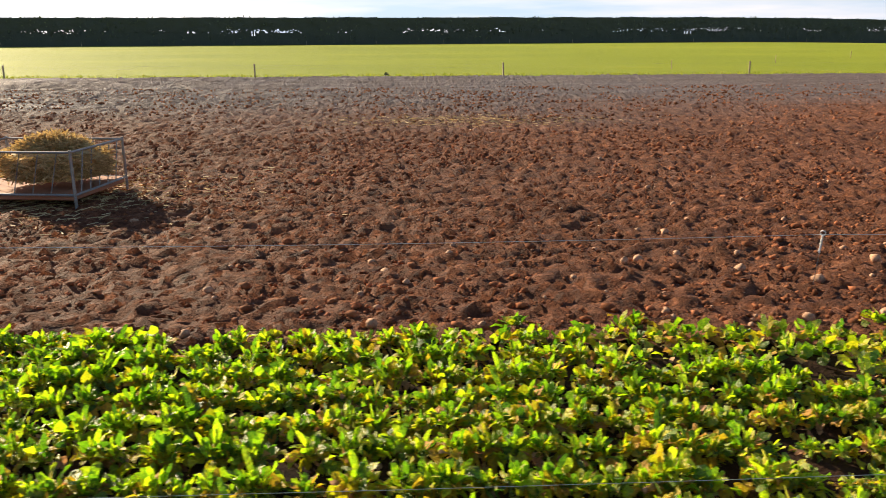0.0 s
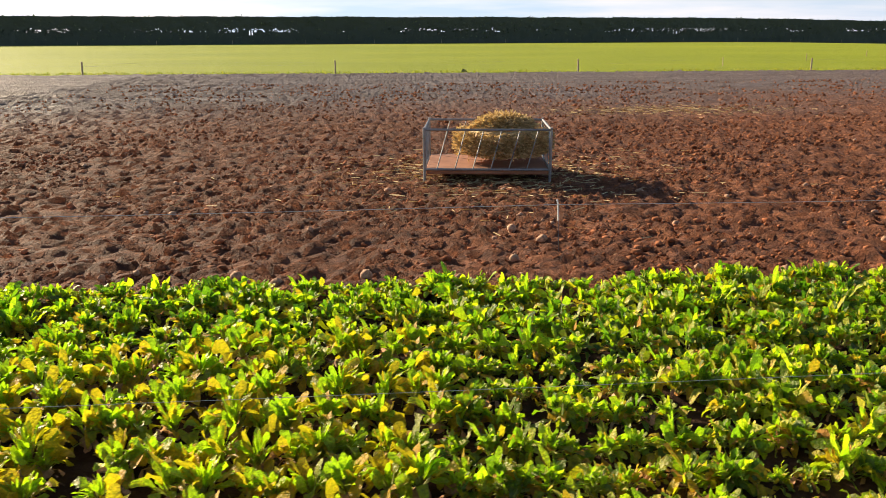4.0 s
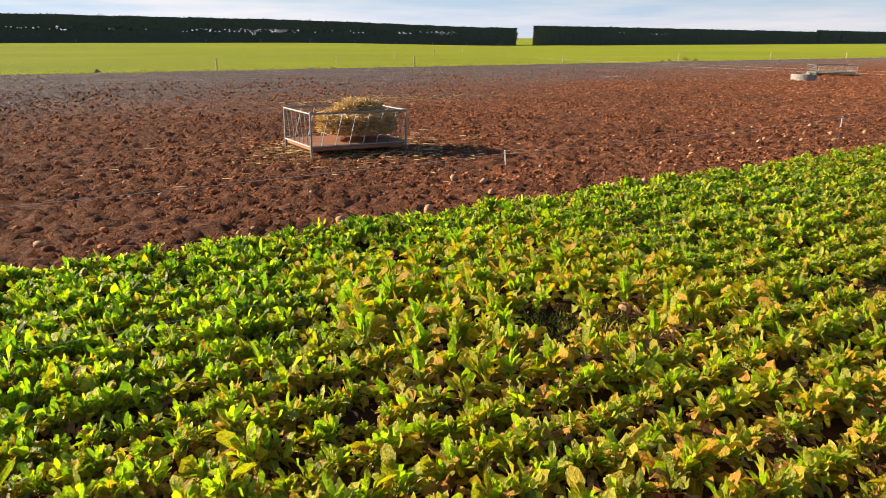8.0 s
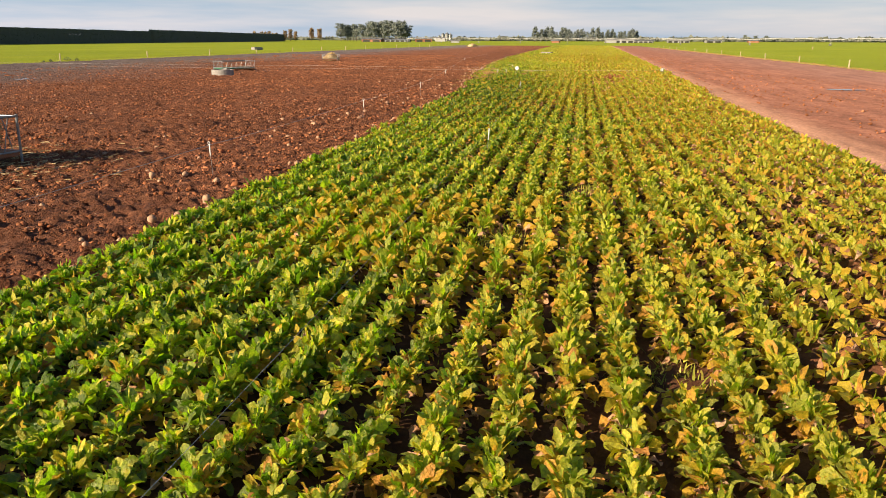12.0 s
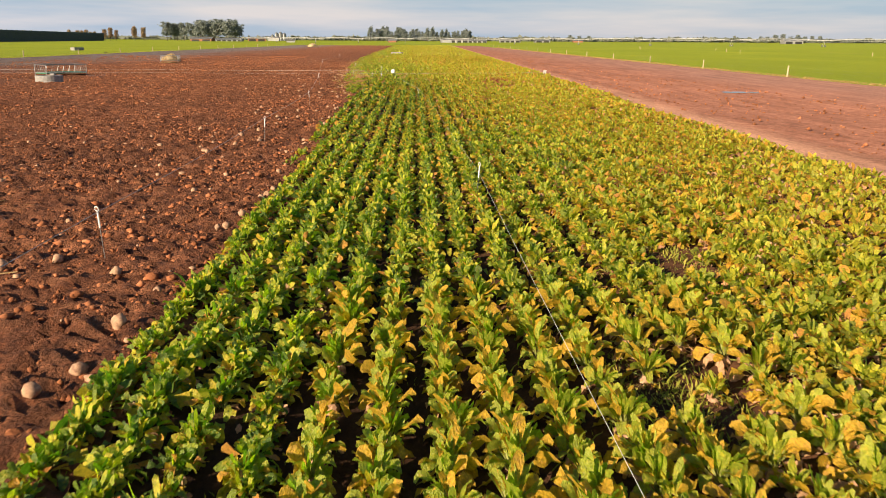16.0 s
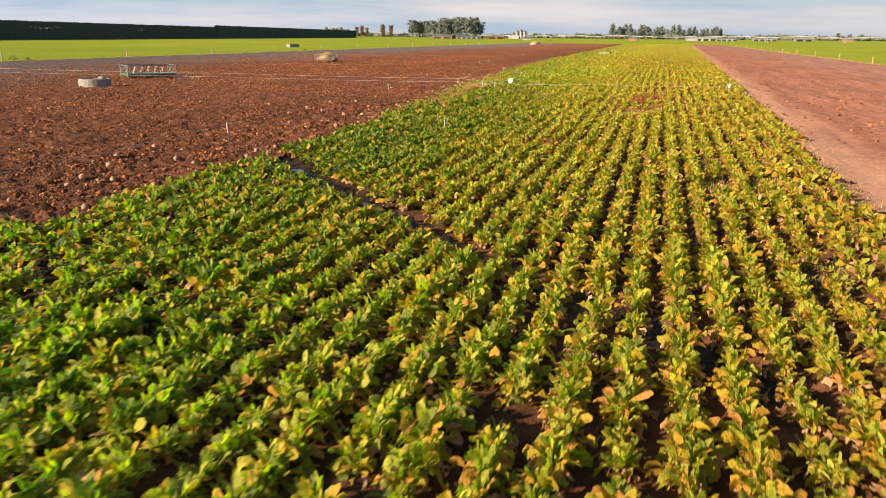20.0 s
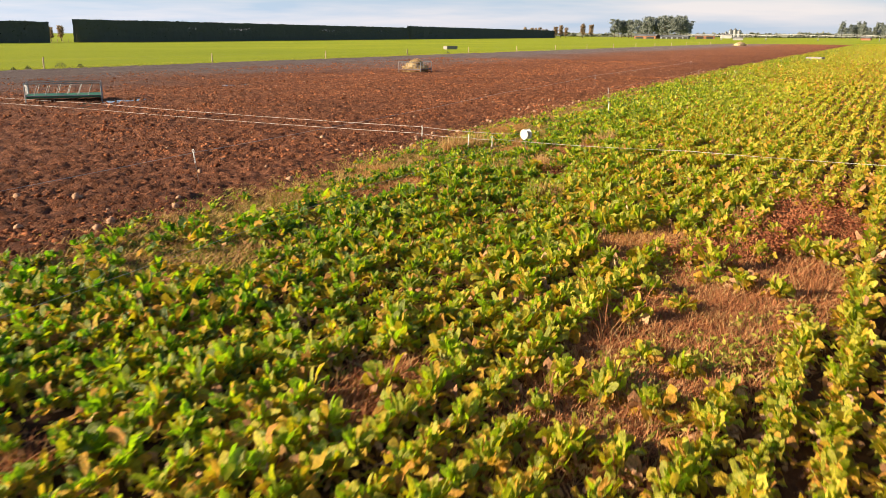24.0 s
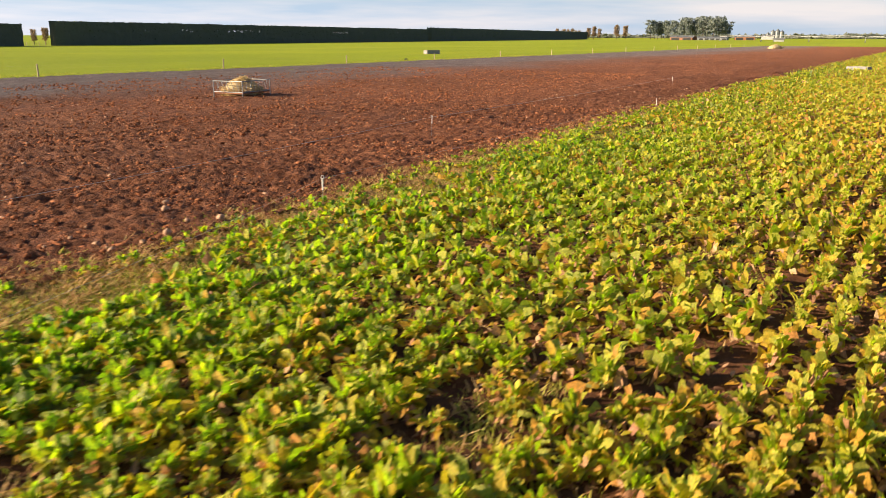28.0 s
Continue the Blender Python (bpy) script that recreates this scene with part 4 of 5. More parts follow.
low = low[rng.random(len(low)) < np.clip((fractal(low[:, 0] * 0.45, low[:, 1] * 0.6, 3, 131) - 0.33) * 3.0, 0.05, 1)]
strew("weed_growth", [], 0, [tuft_arrays(r, 6, 0.08, 0.10, 0.018, 2.4) for _ in range(6)], [GRASS], "low yellow green weeds covering the earth between ragged rows", "weeds", 1.0, low[::2])
strew("weed_growth", [], 0, [tuft_arrays(r, 6, 0.09, 0.10, 0.012, 2.6) for _ in range(6)], [STRAW], "dead straw and stalks between ragged rows", "weeds", 1.0, low[1::2])
post_x = rng.uniform(20, 330, 2200)
strew("grass_growth", [], 0, [tuft_arrays(r, 9, 0.15, 0.16, 0.012, 1.3) for _ in range(6)], [STRAW], "long dry grass under the field fence", "grass", 1.0,
      np.stack([post_x, SOIL_FAR - 0.25 + rng.normal(0, 0.28, len(post_x))], -1))
rim_x = rng.uniform(-60, 200, 2600)
strew("grass_growth", [], 0, [tuft_arrays(r, 7, 0.22, 0.16, 0.012, 0.9) for _ in range(6)], [GRASS], "rough grass along the edge of the pasture", "grass", 1.0,
      np.stack([rim_x, MUD_FAR + 0.2 + rng.normal(0, 0.4, len(rim_x))], -1))

def shrub(at, size, seed):
    """A small dark shrub: a few stems and a ragged crown of leaves."""
    r = np.random.default_rng(seed)
    top = thing("shrub", at, "small dark green shrub beside a fence post", "shrub", "shrubs along the pasture fence")
    bm = bmesh.new()
    for k in range(5):
        a = k * 1.3 + r.random()
        bar((0, 0, -0.05), (size * 0.5 * math.cos(a), size * 0.5 * math.sin(a), size * (0.6 + 0.3 * r.random())), 0.012, 4, 0.005, bm)
    part("stems", bm, BARK, top)
    v, f, mi = bush_arrays(r, 240, size, size * 0.75, 0.05)
    part("leaves", mesh_of("leaves", v, f, [NEEDLE]), None, top)
    return top


for k, (x, size) in enumerate(((72.0, 0.75), (68.4, 0.4), (66.9, 0.3), (74.2, 0.45), (-8.0, 0.35), (152.0, 0.5))):
    shrub((x, MUD_FAR + 0.35, 0.0), size, 300 + k)

# ---------------------------------------------------------------- clods and chewed roots on the mud
bm = bmesh.new()
bmesh.ops.create_icosphere(bm, subdivisions=1, radius=1)
ICO_V = np.array([v.co[:] for v in bm.verts])
ICO_F = np.array([[v.index for v in f.verts] for f in bm.faces])
bm.free()


OCT_V = np.array([(1, 0, 0), (-1, 0, 0), (0, 1, 0), (0, -1, 0), (0, 0, 1), (0, 0, -1.0)])
OCT_F = np.array([(0, 2, 4), (2, 1, 4), (1, 3, 4), (3, 0, 4), (2, 0, 5), (1, 2, 5), (3, 1, 5), (0, 3, 5)])


def crumb(r):
    v = OCT_V * (1 + 0.45 * (r.random((6, 1)) - 0.5) * 2) * (1, 0.7 + 0.5 * r.random(), 0.75)
    return v, OCT_F, np.zeros(8, int)


def lump(r, flat=0.6, rough=0.6):
    v = ICO_V * (1 + rough * (r.random((len(ICO_V), 1)) - 0.5) * 2) * (1, 0.7 + 0.5 * r.random(), flat)
    return v, ICO_F, np.zeros(len(ICO_F), int)


def litter(name, n, x0, x1, y0, y1, small, large, mats, label, category, kinds, power=2.0, off=0.2):
    x = rng.uniform(x0, x1, n)
    y = crop_left(x) + off + y0 + (y1 - y0) * rng.random(n) ** power
    clump = fractal(x * 0.5, y * 0.5, 3, 15)
    keep = rng.random(n) < np.clip((clump - 0.32) * 3.2, 0.06, 1)
    x, y = x[keep], y[keep]
    s = small + (large - small) * rng.random(len(x)) ** 2.4
    at = np.column_stack([x, y, mud_height(x, y) + 0.12 * s])
    return stamp(name, kinds, rng.integers(0, len(kinds), len(x)), at, rng.random(len(x)) * math.tau, s, mats, label, category)


r = np.random.default_rng(9)
lumps = [lump(r) for _ in range(10)]
crumbs = [crumb(r) for _ in range(12)]
litter("mud_clods", 15000, -34, 90, 0, 18, 0.03, 0.09, [CLOD], "scattered brown clods of earth on trampled mud", "clods", lumps, 1.3)
litter("mud_clods", 56000, -34, 90, 0, 18, 0.02, 0.065, [CLOD], "small brown crumbs of earth all over the trampled mud", "clods", crumbs, 1.2)
litter("mud_clods", 42000, -34, 130, 10, 46, 0.04, 0.12, [CLOD], "brown clods of earth further out on the mud", "clods", crumbs, 1.0)
litter("root_scraps", 3800, -30, 110, 0, 30, 0.02, 0.075, [ROOT], "pale chewed scraps of beet root lying on mud", "beet scraps", [lump(r, 0.8, 0.25) for _ in range(5)], 1.2)
litter("mud_clods", 5000, -40, 130, -16.0, -28.0, 0.03, 0.09, [CLOD], "small lumps on the bare tilled strip", "clods", crumbs, 1.0, 0)


def beet_root(seed):
    r = np.random.default_rng(seed)
    bm = lathe([(0.012, -0.13), (0.05, -0.08), (0.085, -0.01), (0.088, 0.03), (0.07, 0.065), (0.035, 0.085), (0.02, 0.10)], 9)
    for v in bm.verts:
        v.co += Vector(r.normal(0, 0.006, 3))
        v.co.x *= 1.08
    for f in bm.faces:
        f.smooth = True
    me = bpy.data.meshes.new("beet_root")
    bm.to_mesh(me)
    bm.free()
    me.materials.append(ROOT)
    return me


roots = [beet_root(k) for k in range(5)]
for k in range(120):
    x = rng.uniform(-27, 62)
    y = float(crop_left(np.array([x]))[0]) + 0.25 + 4.5 * rng.random() ** 2.2
    z = float(mud_height(np.array([x]), np.array([y]))[0])
    ob = new("beet_root", roots[k % 5])
    tilt = rng.uniform(55, 115) if k % 3 else rng.uniform(0, 25)
    ob.matrix_basis = pose(x, y, z + 0.045, tilt, 0, rng.random() * 360) @ Matrix.Scale(0.5 + 0.45 * rng.random(), 4)
    tagged(ob, "pale earthy fodder beet root dropped on the trampled mud" if k % 3 else "fodder beet root still standing in the ground", "beet root", "discarded beet roots")

# ---------------------------------------------------------------- shelter hedges
HEDGE_WAY = Vector((1, 0.183, 0)).normalized()
GAP_L, GAP_R = Vector((204.8, 259.6, 0)), Vector((215.6, 258.3, 0))


def hedge(origin, way, length, height, holes, seed, label, far=False):
    """A clipped conifer belt: twiggy inner mass with see-through places, and needle sprays over it."""
    r = np.random.default_rng(seed)
    top = tagged(new("hedge"), label, "hedge", "shelter hedges")
    side = Vector((-way.y, way.x, 0))
    cw, deep = (0.34, 3.2) if not far else (3.0, 3.4)
    levels = np.concatenate([np.linspace(0, 0.44, 5), np.linspace(0.47, 0.86, 14), [0.9, 0.95, 1.0]]) if not far else np.linspace(0, 1, 9)
    nu, nv = int(length / cw), len(levels) - 1

    def hole(u, v):
        band = np.exp(-((v / height - 0.66) / 0.16) ** 4)
        n = fractal(u * 0.9, v * 1.3, 2, seed, 0.7) * 0.27 + fractal(u * 0.06, v * 0 + 1, 2, seed + 3) * 0.30 + 0.43 * lattice(np.floor(u / 0.34), np.floor(v * 3.7), seed)
        return (n * band) > holes

    def crest(u):
        return height * (0.965 + 0.05 * fractal(u * 0.25, u * 0, 4, seed + 9))

    V, F, n = [], [], 0
    for layer in (0.0, deep):
        u = np.arange(nu + 1) * cw
        v = levels
        gu, gv = np.meshgrid(u, v)
        z = gv * crest(gu) + rise(origin.x + way.x * gu, origin.y + way.y * gu)
        wob = (fractal(gu * 0.4, z * 0.5, 3, seed + 5) - 0.5) * 0.7
        d = wob + layer + (0.25 if layer == 0 else -0.25)
        pts = np.stack([origin.x + way.x * gu + side.x * d, origin.y + way.y * gu + side.y * d, z], -1).reshape(-1, 3)
        i = (np.arange(nv)[:, None] * (nu + 1) + np.arange(nu)).ravel()
        mu, mv = (gu[:-1, :-1] + cw / 2).ravel(), ((z[:-1, :-1] + z[1:, :-1]) / 2).ravel()
        ok = ~hole(mu, mv)
        V.append(pts)
        F.append(np.stack([i, i + 1, i + nu + 2, i + nu + 1], -1)[ok] + n)
        n += len(pts)
    u = np.arange(nu) * cw
    base = n - 2 * (nu + 1) * (nv + 1)
    a = (nu + 1) * nv + np.arange(nu)
    b = a + (nu + 1) * (nv + 1)
    F.append(np.stack([a, a + 1, b + 1, b], -1))
    for col in (0, nu):
        a = np.arange(nv) * (nu + 1) + col
        b = a + (nu + 1) * (nv + 1)
        F.append(np.stack([a, a + nu + 1, b + nu + 1, b], -1))
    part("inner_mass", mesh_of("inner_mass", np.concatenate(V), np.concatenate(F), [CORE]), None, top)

    per = 11.0 if not far else 2.2
    k = int(length * per)
    u = r.random(k) * length
    v = r.random(k) ** 0.85 * crest(u) * 1.01
    on_top = r.random(k) < 0.16
    v = np.where(on_top, crest(u) + r.normal(0, 0.10, k), v)
    keep = ~hole(u, v) | on_top
    u, v, on_top = u[keep], v[keep], on_top[keep]
    k = len(u)
    d = np.where(on_top, r.random(k) * deep, np.where(r.random(k) < 0.72, r.normal(-0.05, 0.22, k), deep + r.normal(0.05, 0.2, k)))
    size = (0.30 + 0.5 * r.random(k)) * (1.0 if not far else 2.2)
    V = np.zeros((k, 4, 3))
    t1 = r.normal(0, 1, (k, 3))
    t1 /= np.linalg.norm(t1, axis=1, keepdims=True)
    t2 = np.cross(t1, r.normal(0, 1, (k, 3)))
    t2 /= np.linalg.norm(t2, axis=1, keepdims=True)
    c = np.stack([origin.x + way.x * u + side.x * d, origin.y + way.y * u + side.y * d, v], -1)
    for j, (sa, sb) in enumerate(((-1, -0.35), (0.1, -0.6), (1, 0.1), (0.0, 0.6))):
        V[:, j] = c + size[:, None] * 0.5 * (t1 * sa + t2 * sb)
    V[:, :, 2] = np.maximum(V[:, :, 2], 0.013) + rise(c[:, 0], c[:, 1])[:, None]
    tagged(part("needle_sprays", mesh_of("needle_sprays", V.reshape(-1, 3), np.arange(k * 4).reshape(-1, 4), [NEEDLE]), None, top), kind="stuff")
    if not far:
        bm = bmesh.new()
        for j in range(int(length / 5)):
            p = origin + way * (j * 5 + r.random() * 2) + side * 1.6
            p.z = float(rise(p.x, p.y))
            bar(p, p + Vector((0, 0, height * 0.8)), 0.16, 5, 0.08, bm)
        tagged(part("trunks", bm, BARK, top), kind="stuff")
    return top


hedge(GAP_L - HEDGE_WAY * 460, HEDGE_WAY, 460, 7.35, 0.65, 21, "tall clipped dark conifer shelter hedge with gaps of light")
hedge(GAP_R, HEDGE_WAY, 330, 8.5, 0.72, 37, "tall clipped dark conifer shelter hedge beyond a gateway")
hedge(GAP_R + HEDGE_WAY * 334, HEDGE_WAY, 540, 9.6, 0.9, 43, "distant clipped dark shelter hedge", True)

# ---------------------------------------------------------------- field fences
def wooden_post(height, r0):
    bm = bar((0, 0, -0.25), (0, 0, height), r0, 7, r0 * 0.92)
    for v in bm.verts:
        if v.co.z > height - 0.01:
            v.co.z += 0.02 * v.co.x / r0
    me = bpy.data.meshes.new("post")
    bm.to_mesh(me)
    bm.free()
    me.materials.append(WOOD)
    return me


def field_fence(name, label, spots, height, r0, wires, sag=0.02):
    top = tagged(new(name), label, "fence")
    me = wooden_post(height, r0)
    for k, (x, y) in enumerate(spots):
        p = part("post", me, None, top)
        p.matrix_basis = pose(x, y, float(rise(x, y)), (k * 37 % 7 - 3) * 0.7, (k * 53 % 7 - 3) * 0.7, k * 40)
    for z in wires:
        part("wire", line([(x, y, z) for x, y in spots], 0.0025, 3, sag, 3), OLDWIRE, top)
    return top


field_fence("field_fence", "weathered wooden posts with wire between mud and pasture", [(2.6 + 22.4 * k, 63.3) for k in range(-5, 18)], 1.15, 0.085, (1.0, 0.75))
field_fence("field_fence", "pale wooden posts with wire beside the green paddock", [(51.0 + 22.6 * k, SOIL_FAR - 0.1) for k in range(-4, 15)], 1.02, 0.085, (0.9, 0.65))
field_fence("hedge_fence", "thin wooden fence posts standing along the hedge foot", [tuple((GAP_L - HEDGE_WAY * (19 * k) + Vector((1, -5, 0)))[:2]) for k in range(0, 23)], 1.1, 0.05, ())
field_fence("gate_rails", "pale wooden rails closing the gateway in the hedge", [(205.5 + 2.4 * k, 264.0 + 0.2 * k) for k in range(5)], 1.3, 0.09, (1.2, 0.9, 0.6))
field_fence("paddock_fence", "thin white temporary posts out in the pasture", [(21.6 + 18.0 * k, 75.5 + 16.0 * k) for k in range(0, 6)], 0.95, 0.05, ())
field_fence("paddock_fence", "short white posts far out in the green paddock", [(95 + 33.0 * k, -92.0 - 9.0 * (k % 3)) for k in range(0, 8)], 1.0, 0.07, ())


def standard(height=0.86):
    """A white pigtail standard: steel rod, white sleeve, coiled eye and tread-in foot."""
    top = new("fence_standard")
    part("rod", bar((0, 0, -0.12), (0, 0, height * 0.66), 0.006, 5), RODMAT, top)
    part("sleeve", bar((0, 0, height * 0.64), (0, 0, height * 0.93), 0.014, 7), WHITE, top, "white plastic sleeve")
    loop = [(0.036 * math.cos(a * 0.7 - 1.6), 0.010 * math.sin(a * 0.35), height * 0.97 + 0.036 * math.sin(a * 0.7 - 1.6)) for a in range(0, 10)]
    part("eye", line(loop, 0.008, 5, 0, 1), WHITE, top, "white coiled wire eye")
    part("foot", block(0, 0.09, -0.006, 0.006, 0.01, 0.03, 0.002), RODMAT, top)
    return tagged(top, "white pigtail fence standard carrying a thin electric wire", "fence post", "electric fence standards")


MUD_FENCE = [(-46, 1.3), (-29.5, 1.32), (-12.5, 1.33), (1.2, 1.55), (14.4, 1.85), (33.8, 3.7), (56.0, 6.2), (75.0, 8.2), (110, 9.5)]
CROP_FENCE = [(-52, -4.7), (-30.5, -4.7), (-7.9, -4.5), (6.0, -4.0), (19.0, -3.4), (33.0, -1.9), (41.6, -1.3), (53.5, 0.1), (63.1, 3.3), (90, 4.3)]
pig = standard()
pig.matrix_basis = pose(-7.9, -4.5, -0.06, 3, -4, 30)
for k, (x, y) in enumerate(MUD_FENCE[1:6] + MUD_FENCE[7:] + CROP_FENCE[1:2] + CROP_FENCE[4:5] + CROP_FENCE[7:]):
    copy_thing(pig, pose(x, y, 0.0 if k < 7 else -0.12, (k * 29 % 9 - 4) * 1.3, (k * 41 % 9 - 4) * 1.3, k * 67))
for pts, high, thick, name in ((MUD_FENCE, 0.80, 0.0045, "thin electric fence wire along the grazing face"), (CROP_FENCE, 0.69, 0.0022, "thin electric fence wire set over the crop for the next break")):
    ob = part("fence_wire", line([(x, y, high) for x, y in pts], thick, 4, 0.05, 8), WIRE)
    tagged(ob, name, "fence wire")

# the reel fence that crosses the strip
REEL = (41.6, -1.35)
for k, (x, y) in enumerate(((41.0, 1.85), (41.2, 0.36), (41.28, -0.42))):
    copy_thing(pig, pose(x, y, 0.0 if k == 0 else -0.2, 5 - 3 * k, -4 + 2 * k, 40 * k))


def tape(points, wide, sag):
    bm = bmesh.new()
    prev = None
    for a, b in zip(points, points[1:]):
        for i in range(9):
            t = i / 8
            p = Vector(a).lerp(Vector(b), t)
            p.z -= sag * 4 * t * (1 - t)
            tw = 0.6 * math.sin(p.y * 1.7)
            o = Vector((math.sin(tw), 0, math.cos(tw))) * wide / 2
            side = Vector((0.0012, 0, 0))
            ring = [bm.verts.new(p + o + side), bm.verts.new(p + o - side), bm.verts.new(p - o - side), bm.verts.new(p - o + side)]
            if prev:
                for j in range(4):
                    bm.faces.new((prev[j], prev[(j + 1) % 4], ring[(j + 1) % 4], ring[j]))
            prev = ring
    return bm


for pts, wide in (([(41.0, 62.5, 0.85), (40.9, 34.0, 0.80), (41.0, 17.0, 0.82), (41.0, 1.85, 0.82), (41.55, -1.3, 0.74)], 0.009),
                  ([(41.1, 40.0, 0.55), (41.0, 17.2, 0.58), (41.0, 1.85, 0.62), (41.2, 0.36, 0.59), (41.28, -0.42, 0.58), (41.5, -6.0, 0.62), (41.3, -13.6, 0.72)], 0.009)):
    tagged(part("fence_tape", tape(pts, wide, 0.04), TAPE), "white electric fence tape stretched across mud and crop", "fence tape")


def reel(at, turn):
    """A geared fence reel on its stake."""
    top = thing("fence_reel", at, "white plastic fence reel hung on a steel stake", "fence reel", "fence reels", turn)
    part("stake", bar((0, 0, -0.15), (0, 0, 0.62), 0.009, 6), RODMAT, top)

    def disc(y, r, t):
        bm = lathe([(r * 0.25, -t), (r * 0.96, -t), (r, -t * 0.4), (r, t * 0.4), (r * 0.96, t), (r * 0.25, t)], 18)
        bmesh.ops.rotate(bm, verts=bm.verts, matrix=Matrix.Rotation(math.pi / 2, 3, "X"))
        bmesh.ops.translate(bm, verts=bm.verts, vec=(0, y, 0.66))
        return bm
    part("flange", disc(-0.085, 0.15, 0.008), WHITE, top)
    part("flange", disc(0.085, 0.15, 0.008), WHITE, top)
    part("tape_coil", disc(0, 0.095, 0.075), TAPE, top, "wound white tape")
    part("crank", bar((0.06, 0.10, 0.70), (0.06, 0.16, 0.70), 0.012, 6), RODMAT, top)
    part("handle", bar((0, -0.16, 0.80), (0, 0.12, 0.80), 0.014, 6), WHITE, top)
    return top


reel((REEL[0], REEL[1], 0.08), 70)
reel((41.2, -13.75, 0.05), -20)

# ---------------------------------------------------------------- feeders and troughs on the mud
def hay_mound(cx, cy, lx, ly, z0, z1, n, seed):
    r = np.random.default_rng(seed)
    a, q = r.random(n) * math.tau, np.sqrt(r.random(n))
    x, y = cx + lx * q * np.cos(a), cy + ly * q * np.sin(a)
    z = z0 + (z1 - z0) * (1 - q ** 2.2) * (0.75 + 0.5 * fractal(x * 2, y * 2, 2, seed))
    z = np.where(q > 0.72, z - 0.40 * r.random(n) ** 0.8, z)
    x, y = np.where(q > 0.72, cx + (x - cx) / q * (1 + 0.10 * r.random(n)), x), np.where(q > 0.72, cy + (y - cy) / q * (1 + 0.10 * r.random(n)), y)
    d = r.normal(0, 1, (n, 3)) * (1, 1, 0.35)
    d /= np.linalg.norm(d, axis=1, keepdims=True)
    s = np.cross(d, r.normal(0, 1, (n, 3)))
    s /= np.linalg.norm(s, axis=1, keepdims=True)
    c = np.stack([x, y, z], -1)
    L, W = (0.09 + 0.12 * r.random(n))[:, None], (0.008 + 0.01 * r.random(n))[:, None]
    V = np.stack([c - d * L - s * W, c + d * L - s * W, c + d * L + s * W, c - d * L + s * W], 1).reshape(-1, 3)
    core = lathe([(0.88, z0 - 0.38), (0.95, z0), (0.85, z0 + 0.45 * (z1 - z0)), (0.5, z0 + 0.8 * (z1 - z0)), (0.1, z1 * 0.99)], 16)
    for v in core.verts:
        v.co = Vector((cx + v.co.x * lx * 0.97, cy + v.co.y * ly * 0.97, v.co.z - 0.03))
    return mesh_of("hay", V, np.arange(n * 4).reshape(-1, 4), [HAY]), core


def feeder(at, turn, lx, ly, height, label, filled):
    """A galvanised tube feeder: corner legs, rails all round, slanting bars and a floor tray."""
    top = thing("hay_feeder", at, label, "feeder", "hay feeders", turn)
    x, y = lx / 2, ly / 2
    for sx in (-1, 1):
        for sy in (-1, 1):
            part("leg", bar((sx * x, sy * y, -0.05), (sx * x, sy * y, height + 0.05), 0.032, 8), STEEL, top)
    for z in (0.32, height):
        for sy in (-1, 1):
            part("rail", bar((-x, sy * y, z), (x, sy * y, z), 0.026, 8), STEEL, top)
        for sx in (-1, 1):
            part("rail", bar((sx * x, -y, z), (sx * x, y, z), 0.026, 8), STEEL, top)
    for sy in (-1, 1):
        for k in range(1, 7):
            px = -x + lx * k / 7
            part("slant_bar", bar((px - 0.12, sy * y, 0.32), (px + 0.12, sy * y, height), 0.013, 6), STEEL, top)
    for sx in (-1, 1):
        for k in range(1, 6):
            py = -y + ly * k / 6
            part("slant_bar", bar((sx * x, py - 0.12, 0.32), (sx * x, py + 0.12, height), 0.013, 6), STEEL, top)
    part("tray", block(-x + 0.03, x - 0.03, -y + 0.03, y - 0.03, 0.20, 0.34, 0.02), REDSHED if filled else GREENPLASTIC, top)
    return top


feeder((-12.75, 8.3, 0.04), -6, 2.8, 2.2, 1.2, "galvanised tube hay feeder standing on the mud", True)
hay, core = hay_mound(-12.35, 8.3, 0.98, 0.9, 0.95, 1.40, 7000, 5)
pile = tagged(part("hay", core, HAY), "heap of golden loose hay inside the feeder", "hay")
tagged(part("stalk_mass", hay, None, pile), kind="stuff")
feeder((47.2, 27.8, 0.03), -38, 3.6, 1.9, 0.95, "empty galvanised feeder with a green tray on the mud", False)
feeder((86, 30, 0.03), 10, 2.9, 2.2, 0.98, "galvanised tube hay feeder further along the break", True)
hay, core = hay_mound(86, 30, 1.3, 1.0, 0.36, 1.2, 1800, 6)
pile = tagged(part("hay", core, HAY), "heap of golden hay in a far feeder", "hay")
tagged(part("stalk_mass", hay, None, pile), kind="stuff")
